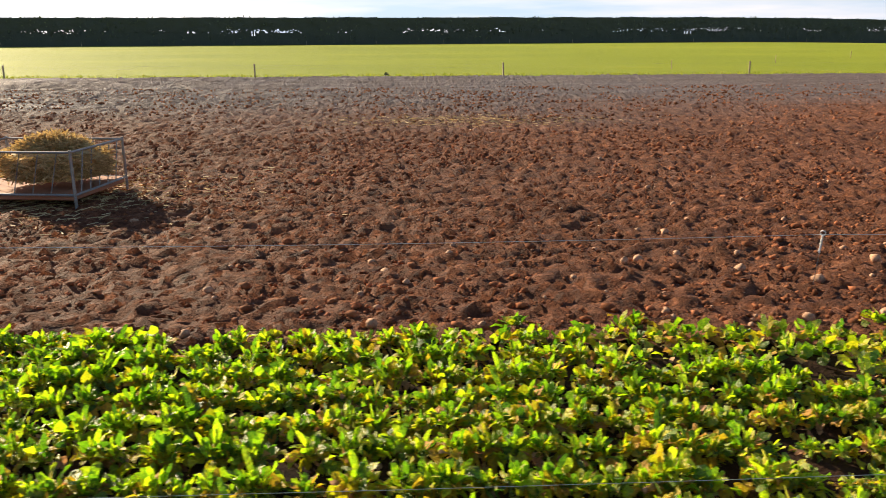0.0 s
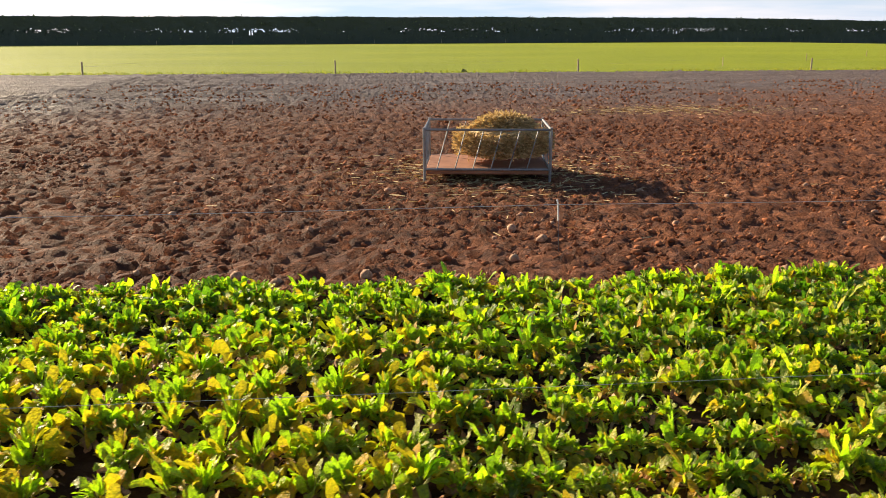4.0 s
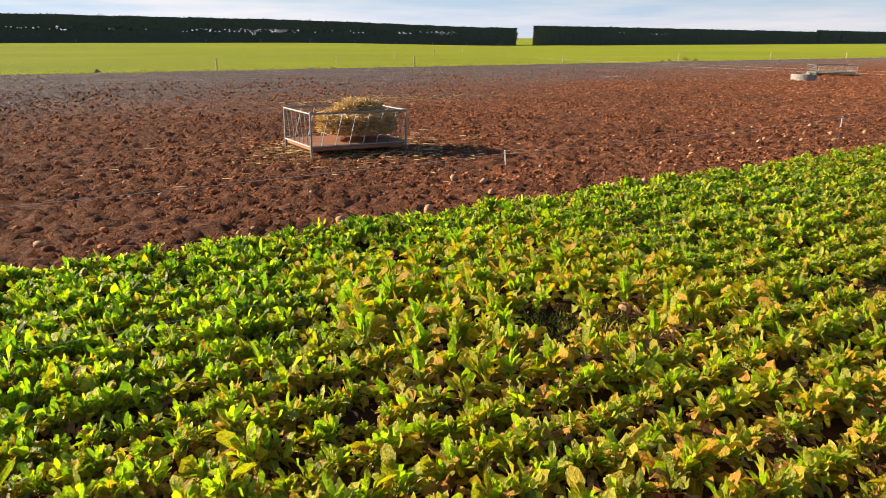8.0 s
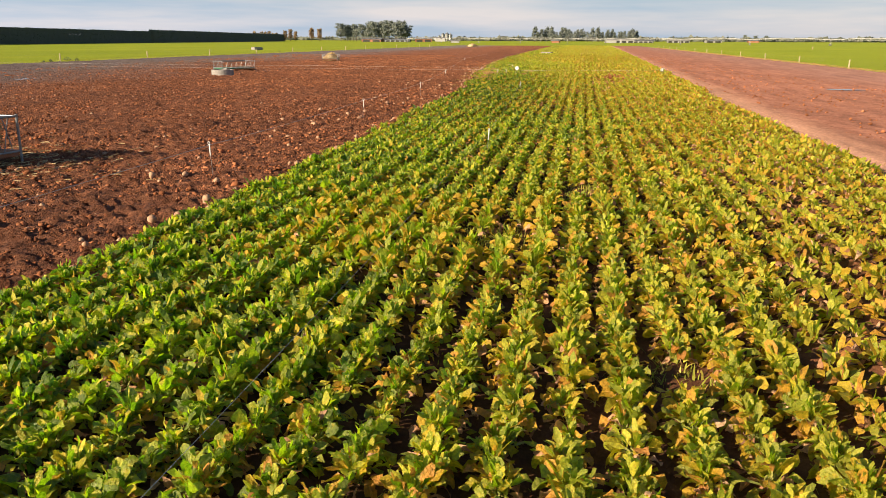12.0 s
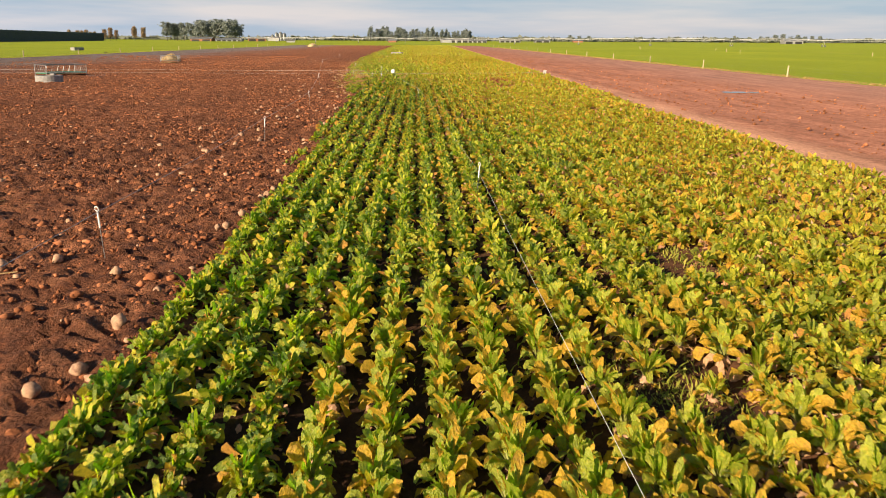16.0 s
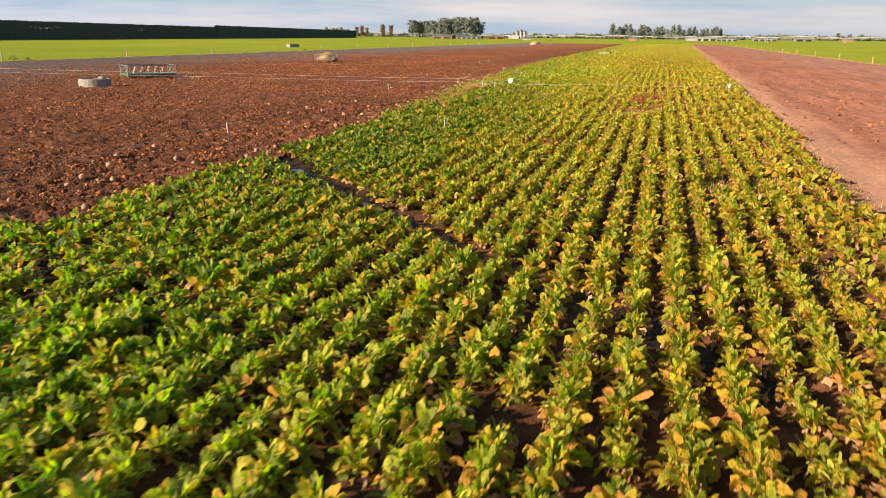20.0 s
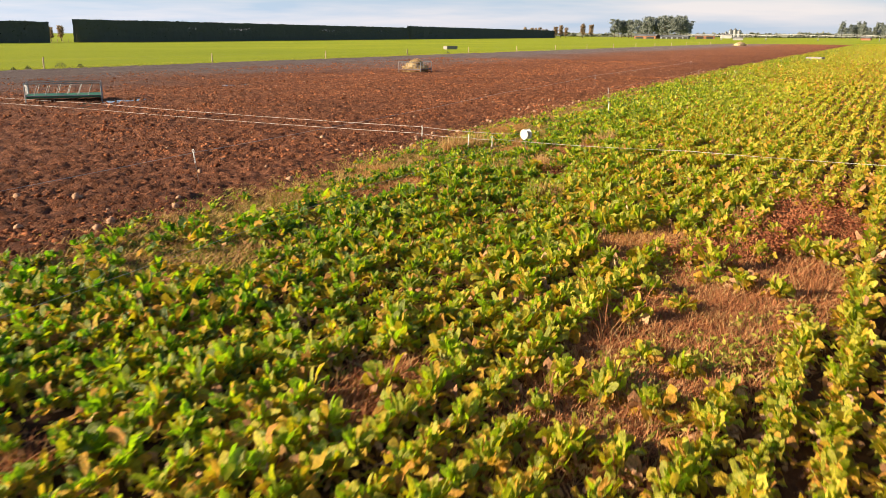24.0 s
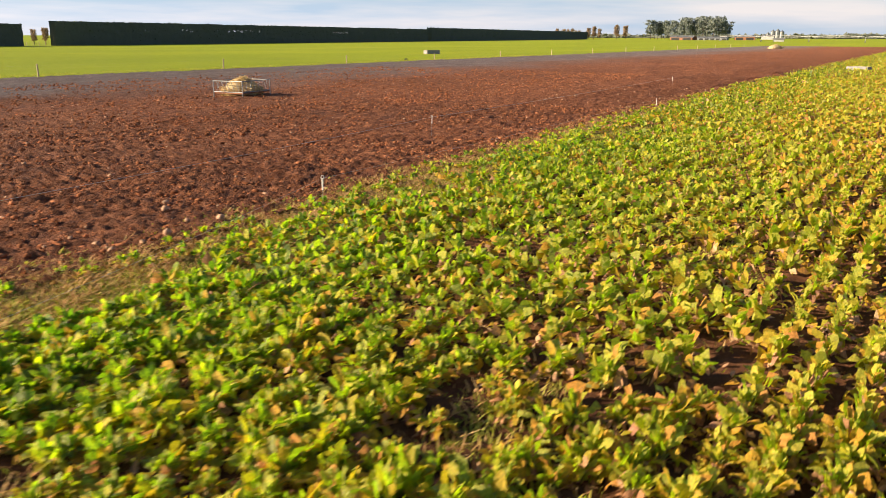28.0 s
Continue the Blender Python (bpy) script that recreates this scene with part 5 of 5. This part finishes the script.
# trodden hay round the first feeder
n = 2200
a, q = rng.random(n) * math.tau, np.abs(rng.normal(0, 2.3, n))
hx, hy = -12.7 + q * np.cos(a), 8.3 + q * np.sin(a) * 0.9
hx = np.concatenate([hx, -3.0 + rng.normal(0, 2.6, 900)])
hy = np.concatenate([hy, 24.0 + rng.normal(0, 1.1, 900)])
d = rng.random(len(hx)) * math.tau
hz = mud_height(hx, hy) + 0.02
L = 0.06 + 0.12 * rng.random(len(hx))
V = np.stack([np.stack([hx - np.cos(d) * L, hy - np.sin(d) * L, hz], -1), np.stack([hx + np.cos(d) * L, hy + np.sin(d) * L, hz + 0.02], -1),
              np.stack([hx + np.cos(d) * L - np.sin(d) * 0.02, hy + np.sin(d) * L + np.cos(d) * 0.02, hz + 0.03], -1),
              np.stack([hx - np.cos(d) * L - np.sin(d) * 0.02, hy - np.sin(d) * L + np.cos(d) * 0.02, hz + 0.01], -1)], 1).reshape(-1, 3)
tagged(new("spilt_hay", mesh_of("spilt_hay", V, np.arange(len(V)).reshape(-1, 4), [HAY])), "trodden wisps of hay on the mud", "hay", kind="stuff")


def round_trough(at, r0, h, label):
    top = thing("water_trough", at, label, "trough", "water troughs")
    part("tub", lathe([(r0 * 0.92, -0.05), (r0, 0.05), (r0, h - 0.03), (r0 * 0.97, h), (r0 * 0.88, h), (r0 * 0.86, h - 0.05), (r0 * 0.84, 0.12), (0.02, 0.10)], 24), CONCRETE, top)
    part("water", lathe([(r0 * 0.845, h - 0.11), (r0 * 0.845, h - 0.10), (0.01, h - 0.10)], 24), WATER, top, "dark drinking water")
    part("float_cover", block(r0 * 0.55, r0 * 0.86, -0.16, 0.16, h - 0.02, h + 0.10, 0.015), CONCRETE, top)
    return top


def long_trough(at, turn, lx, ly, h, mat, label):
    top = thing("water_trough", at, label, "trough", "water troughs", turn)
    bm = block(-lx / 2, lx / 2, -ly / 2, ly / 2, -0.05, h, 0.025)
    lid = [f for f in bm.faces if f.normal.z > 0.9 and f.calc_area() > 0.2 * lx * ly]
    bmesh.ops.inset_region(bm, faces=lid, thickness=0.07, depth=-0.02)
    lid = [f for f in bm.faces if f.normal.z > 0.9 and f.calc_area() > 0.2 * lx * ly]
    bmesh.ops.translate(bm, verts=list({v for f in lid for v in f.verts}), vec=(0, 0, -h * 0.55))
    part("tub", bm, mat, top)
    part("water", block(-lx / 2 + 0.08, lx / 2 - 0.08, -ly / 2 + 0.08, ly / 2 - 0.08, h * 0.5, h - 0.12), WATER, top, "dark drinking water")
    return top


round_trough((36.4, 24.0, 0.0), 0.95, 0.55, "round grey concrete water trough standing in the mud")
long_trough((153.5, 1.0, 0.0), 75, 2.4, 1.2, 0.55, CONCRETE, "long pale concrete trough at the crop edge")
long_trough((196.0, 88.0, 0.0), -20, 3.4, 1.4, 0.8, CONCRETE, "long grey trough out in the pasture")

# ---------------------------------------------------------------- distance
def tree(at, height, spread, seed, mat, label, category, shape="pine", clumps=90):
    """A tapered trunk with limbs, and a crown of many small sprays with gaps."""
    r = np.random.default_rng(seed)
    top = thing("tree", at, label, category, "far trees")
    bm = bar((0, 0, -0.3), (r.normal(0, 0.2), r.normal(0, 0.2), height * 0.92), height * 0.022, 6, height * 0.004)
    ends = []
    for k in range(16):
        z = height * (0.25 + 0.7 * k / 16)
        a = k * 2.4 + r.random()
        reach = spread * {"pine": 0.55 + 0.6 * r.random(), "cone": 1.1 * (1 - k / 17) + 0.1, "poplar": 0.4 + 0.3 * r.random()}[shape]
        e = Vector((reach * math.cos(a), reach * math.sin(a), z + reach * (0.35 if shape != "cone" else 0.05)))
        bar((0, 0, z), e, height * 0.006, 4, height * 0.002, bm)
        ends.append(e)
    part("trunk", bm, BARK, top)
    k = clumps * 14
    pick = r.integers(0, len(ends), k)
    base = np.array([e[:] for e in ends])[pick] * (0.35 + 0.7 * r.random((k, 1)) ** 0.6) * (1, 1, 0) + np.array([(0, 0, e.z) for e in ends])[pick]
    c = base + r.normal(0, 1, (k, 3)) * (spread * 0.2, spread * 0.2, height * 0.045)
    c[:, 2] = np.clip(c[:, 2], height * 0.12, height * 1.03)
    t1 = r.normal(0, 1, (k, 3))
    t1 /= np.linalg.norm(t1, axis=1, keepdims=True)
    t2 = np.cross(t1, r.normal(0, 1, (k, 3)))
    t2 /= np.linalg.norm(t2, axis=1, keepdims=True)
    s = (height * (0.022 + 0.03 * r.random(k)))[:, None]
    V = np.stack([c - t1 * s, c - t2 * s * 0.6, c + t1 * s, c + t2 * s * 0.6], 1).reshape(-1, 3)
    part("crown", mesh_of("crown", V, np.arange(k * 4).reshape(-1, 4), [mat]), None, top)
    return top


def far_place(ratio, x):
    """A place at the distance x on the bearing y/x seen from the strip."""
    return (x, -3.8 + ratio * (x + 26.5), 0)


protoP = [tree((0, 0, 0), 26, 7.5, 70 + k, PINE, "tall dark green pine with an open ragged crown", "tree", "pine", 84) for k in range(4)]
protoC = [tree((0, 0, 0), 24, 5.0, 80 + k, PINE, "tall dark pointed conifer in a distant plantation", "tree", "cone", 60) for k in range(4)]
protoA = [tree((0, 0, 0), 15, 3.6, 90 + k, AUTUMN, "bare twiggy poplar in brown autumn leaf", "tree", "poplar", 80) for k in range(3)]
used = set()


def plant(protos, k, at, size):
    ob = protos[k % len(protos)]
    m = pose(*at, 0, 0, (k * 73) % 360) @ Matrix.Scale(size, 4)
    if id(ob) in used:
        new_ob = copy_thing(ob, Matrix.Identity(4))
        new_ob.matrix_basis = m
    else:
        used.add(id(ob))
        ob.matrix_basis = m


tr = np.random.default_rng(12)
for k in range(14):
    plant(protoP, k, far_place(0.217 + 0.0044 * k + tr.normal(0, 0.001), 1180 + tr.uniform(-30, 30)), 0.82 + 0.35 * tr.random())
for k in range(6):
    plant(protoP, k, far_place(0.284 + 0.0042 * k, 1230 + tr.uniform(-20, 20)), 0.78 + 0.25 * tr.random())
for k in range(34):
    plant(protoC, k, far_place(0.056 - 0.0037 * k + tr.normal(0, 0.0006), 1420 + tr.uniform(-40, 40)), 0.7 + 0.5 * tr.random() * (1 if k < 26 else 0.5))
for k in range(5):
    plant(protoA, k, far_place((0.380, 0.373, 0.366, 0.344, 0.333)[k], 1085), (1.0, 1.1, 0.9, 1.25, 1.15)[k])
for k in range(7):
    plant(protoA, k, far_place(0.392 + 0.005 * k, 1090 + tr.uniform(-20, 20)), 0.75 + 0.3 * tr.random())
for k in range(7):
    plant(protoA, k + 2, (203 + 5.5 * k, 296 + tr.uniform(-4, 8), 0), 0.34 + 0.08 * tr.random())
for k in range(9):
    plant(protoP, k, far_place(-0.43 - 0.0095 * k, 1350 + tr.uniform(-30, 30)), 0.42 + 0.2 * tr.random())
for k in range(3):
    plant(protoP, k, far_place(-0.19 - 0.012 * k, 1700), 0.45 + 0.1 * tr.random())


def scrub_line(name, x0, ratio0, ratio1, height, seed, label, mat):
    """A low far belt of woods: a ragged band of sprays."""
    r = np.random.default_rng(seed)
    k = 5200
    t = r.random(k)
    ratio = ratio0 + (ratio1 - ratio0) * t
    top = height * (0.35 + 0.9 * fractal(t * 40, t * 0, 4, seed))
    c = np.stack([x0 + r.normal(0, 12, k), -3.8 + ratio * (x0 + 26.5), top * r.random(k) ** 0.7], -1)
    s = (2.0 + 3.0 * r.random(k))[:, None]
    t1 = r.normal(0, 1, (k, 3)) * (0.5, 1.4, 0.5)
    t2 = r.normal(0, 1, (k, 3)) * (0.5, 0.6, 0.7)
    V = np.stack([c - t1 * s, c - t2 * s, c + t1 * s, c + t2 * s], 1)
    V[:, :, 2] = np.maximum(V[:, :, 2], -0.3)
    return tagged(new(name, mesh_of(name, V.reshape(-1, 3), np.arange(k * 4).reshape(-1, 4), [mat])), label, "woods", kind="stuff")


scrub_line("far_woods", 2300, 0.50, 0.10, 10, 4, "low blue green belt of distant trees", DISTANT)
scrub_line("far_woods", 2300, 0.10, -0.35, 11, 5, "low belt of distant trees behind sheds", DISTANT)
scrub_line("far_woods", 2200, -0.35, -0.85, 12, 6, "low hazy belt of distant trees and hedges", DISTANT)


def shed(at, turn, lx, ly, h, roof_h, wall_mat, roof_mat, label, bays=0):
    """A farm shed: four walls, a gable roof with eaves, door bays along the front."""
    top = thing("farm_shed", at, label, "shed", "far farm buildings", turn)
    x, y = lx / 2, ly / 2
    for sx in (-1, 1):
        bm = bmesh.new()
        vs = [bm.verts.new(p) for p in ((sx * x, -y, 0), (sx * x, y, 0), (sx * x, y, h), (sx * x, 0, h + roof_h), (sx * x, -y, h))]
        f = bm.faces.new(vs)
        bmesh.ops.solidify(bm, geom=[f], thickness=0.25)
        part("gable_wall", bm, wall_mat, top)
    for sy in (-1, 1):
        part("side_wall", block(-x + 0.3, x - 0.3, sy * y - 0.12, sy * y + 0.12, 0, h), wall_mat, top)
        bm = bmesh.new()
        vs = [bm.verts.new(p) for p in ((-x - 0.6, sy * (y + 0.7), h - roof_h * 0.7 / y), (x + 0.6, sy * (y + 0.7), h - roof_h * 0.7 / y), (x + 0.6, 0, h + roof_h + 0.1), (-x - 0.6, 0, h + roof_h + 0.1))]
        f = bm.faces.new(vs)
        bmesh.ops.solidify(bm, geom=[f], thickness=0.2)
        part("roof_slope", bm, roof_mat, top)
    for k in range(bays):
        px = -x + lx * (k + 0.5) / bays
        for sy in (-1, 1):
            part("door_bay", block(px - lx / bays * 0.36, px + lx / bays * 0.36, sy * (y + 0.12) - 0.1, sy * (y + 0.12) + 0.1, 0, h * 0.75), DARKGAP, top)
    return top


for k, (ratio, x, lx, ly, h, rh, w, rf, bays, label) in enumerate((
        (0.262, 1010, 28, 12, 3.2, 2.0, REDSHED, SHED_ROOF, 2, "long grey open-fronted farm shed under pines"),
        (0.232, 1040, 40, 10, 2.6, 1.5, SHED_ROOF, SHED_ROOF, 6, "long low dark-roofed farm shed"),
        (0.196, 1100, 24, 12, 4.0, 2.2, REDSHED, SHED_ROOF, 2, "rust coloured farm shed"),
        (-0.052, 1000, 40, 16, 6.0, 2.5, SHED_WALL, SHED_WALL, 3, "large pale farm shed far across the fields"),
        (-0.036, 980, 22, 14, 6.0, 2.0, SHED_WALL, SHED_ROOF, 0, "pale shed beside a larger pale shed"),
        (-0.075, 1020, 40, 14, 4.5, 2.0, SHED_WALL, SHED_ROOF, 4, "long pale shed with a dark roof"),
        (-0.115, 1150, 50, 16, 5.5, 2.5, SHED_WALL, SHED_WALL, 4, "long white distant dairy shed"),
        (-0.155, 1250, 40, 14, 5.0, 2.5, SHED_WALL, SHED_ROOF, 2, "pale distant farm building"),
        (-0.200, 1400, 30, 14, 5.0, 2.5, REDSHED, SHED_ROOF, 0, "brown distant farm building"),
        (-0.470, 1150, 30, 12, 4.5, 2.4, SHED_WALL, SHED_ROOF, 2, "pale farmhouse among low trees"),
        (0.030, 950, 16, 10, 4.0, 2.0, REDSHED, SHED_ROOF, 0, "small reddish shed in front of conifers"),
        (0.175, 1350, 18, 10, 5.0, 2.0, SHED_WALL, SHED_WALL, 0, "small white building near silos"),
        (0.155, 800, 9, 5, 2.2, 0.8, SHED_WALL, SHED_WALL, 0, "small pale hut out on the paddock"))):
    f = 0.6 if -0.21 < ratio < 0.05 else 1.0
    shed(far_place(ratio, x), 82 + (k * 31) % 22, lx * f, ly * f, h * f, rh * f, w, rf, label, bays)


def silo(at, r0, h, label):
    top = thing("silo", at, label, "silo", "grain silos")
    part("barrel", lathe([(r0, 0), (r0, h * 0.2), (r0 * 1.01, h * 0.21), (r0, h * 0.22), (r0, h * 0.5), (r0 * 1.01, h * 0.51), (r0, h * 0.52), (r0, h * 0.8)], 20), STEEL, top)
    part("roof_cone", lathe([(r0 * 1.05, h * 0.795), (r0 * 0.2, h * 0.97), (r0 * 0.15, h)], 20), STEEL, top)
    part("ladder", block(-r0 - 0.35, -r0 - 0.05, -0.3, 0.3, 0, h * 0.85), STEEL, top)
    part("door", block(-r0 - 0.1, -r0 + 0.3, 1.2, 2.4, 0, 2.2), DARKGAP, top)
    return top


for dy, r0, h in ((-8, 3.6, 15), (-1, 3.8, 17), (6.5, 3.6, 16), (14, 2.6, 12), (21, 3.0, 9)):
    silo((1500, 252 + dy, 0), r0, h, "tall pale steel grain silo with a cone roof")


def pivot(spots, label):
    """A centre-pivot irrigator: arched pipe spans with trusses on wheeled towers."""
    top = tagged(new("irrigator"), label, "irrigator")
    ring = lathe([(0.25, -0.18), (0.62, -0.2), (0.68, 0), (0.62, 0.2), (0.25, 0.18)], 14)
    bmesh.ops.rotate(ring, verts=ring.verts, matrix=Matrix.Rotation(math.pi / 2, 3, "X"))
    wheel = bpy.data.meshes.new("wheel")
    ring.to_mesh(wheel)
    ring.free()
    wheel.materials.append(RODMAT)
    for k, (x, y) in enumerate(spots):
        leg = bmesh.new()
        for sx in (-1.8, 1.8):
            bar((x + sx, y, 0.7), (x, y, 3.9), 0.09, 5, None, leg)
        bar((x - 1.8, y, 0.8), (x + 1.8, y, 0.8), 0.08, 5, None, leg)
        tower = part("tower", leg, PIVOTMAT, top)
        for sx in (-1.8, 1.8):
            w = part("wheel", wheel, None, tower)
            w.matrix_basis = pose(x + sx, y, 0.68)
    for a, b in zip(spots, spots[1:]):
        a, b = Vector((*a, 4.0)), Vector((*b, 4.0))
        pts = [a.lerp(b, t / 10) + Vector((0, 0, 0.95 * 4 * t / 10 * (1 - t / 10))) for t in range(11)]
        low = [a.lerp(b, t / 10) + Vector((0, 0, 0.1 - 0.4 * 4 * t / 10 * (1 - t / 10))) for t in range(11)]
        span = part("span_pipe", line([p[:] for p in pts], 0.15, 5, 0, 1), PIVOTMAT, top)
        bm = line([p[:] for p in low], 0.06, 4, 0, 1)
        for p, q, s in zip(pts[1:-1], low[1:-1], pts[2:]):
            bar(p, q, 0.04, 4, None, bm)
            bar(q, s, 0.04, 4, None, bm)
        part("truss", bm, PIVOTMAT, span)
    return top


pivot([(574 - 36 * k, -124 - 43.5 * k) for k in range(-7, 8)], "long galvanised centre-pivot irrigator spanning the far paddock")


# a far stack of hay beside the stock lane
hay, core = hay_mound(0, 0, 4.6, 2.2, 0.3, 1.5, 900, 8)
stack = tagged(part("hay_stack", core, HAY), "far yellow heap of hay standing on the mud", "hay")
tagged(part("stalk_mass", hay, None, stack), kind="stuff")
stack.matrix_basis = pose(330, 42, 0)
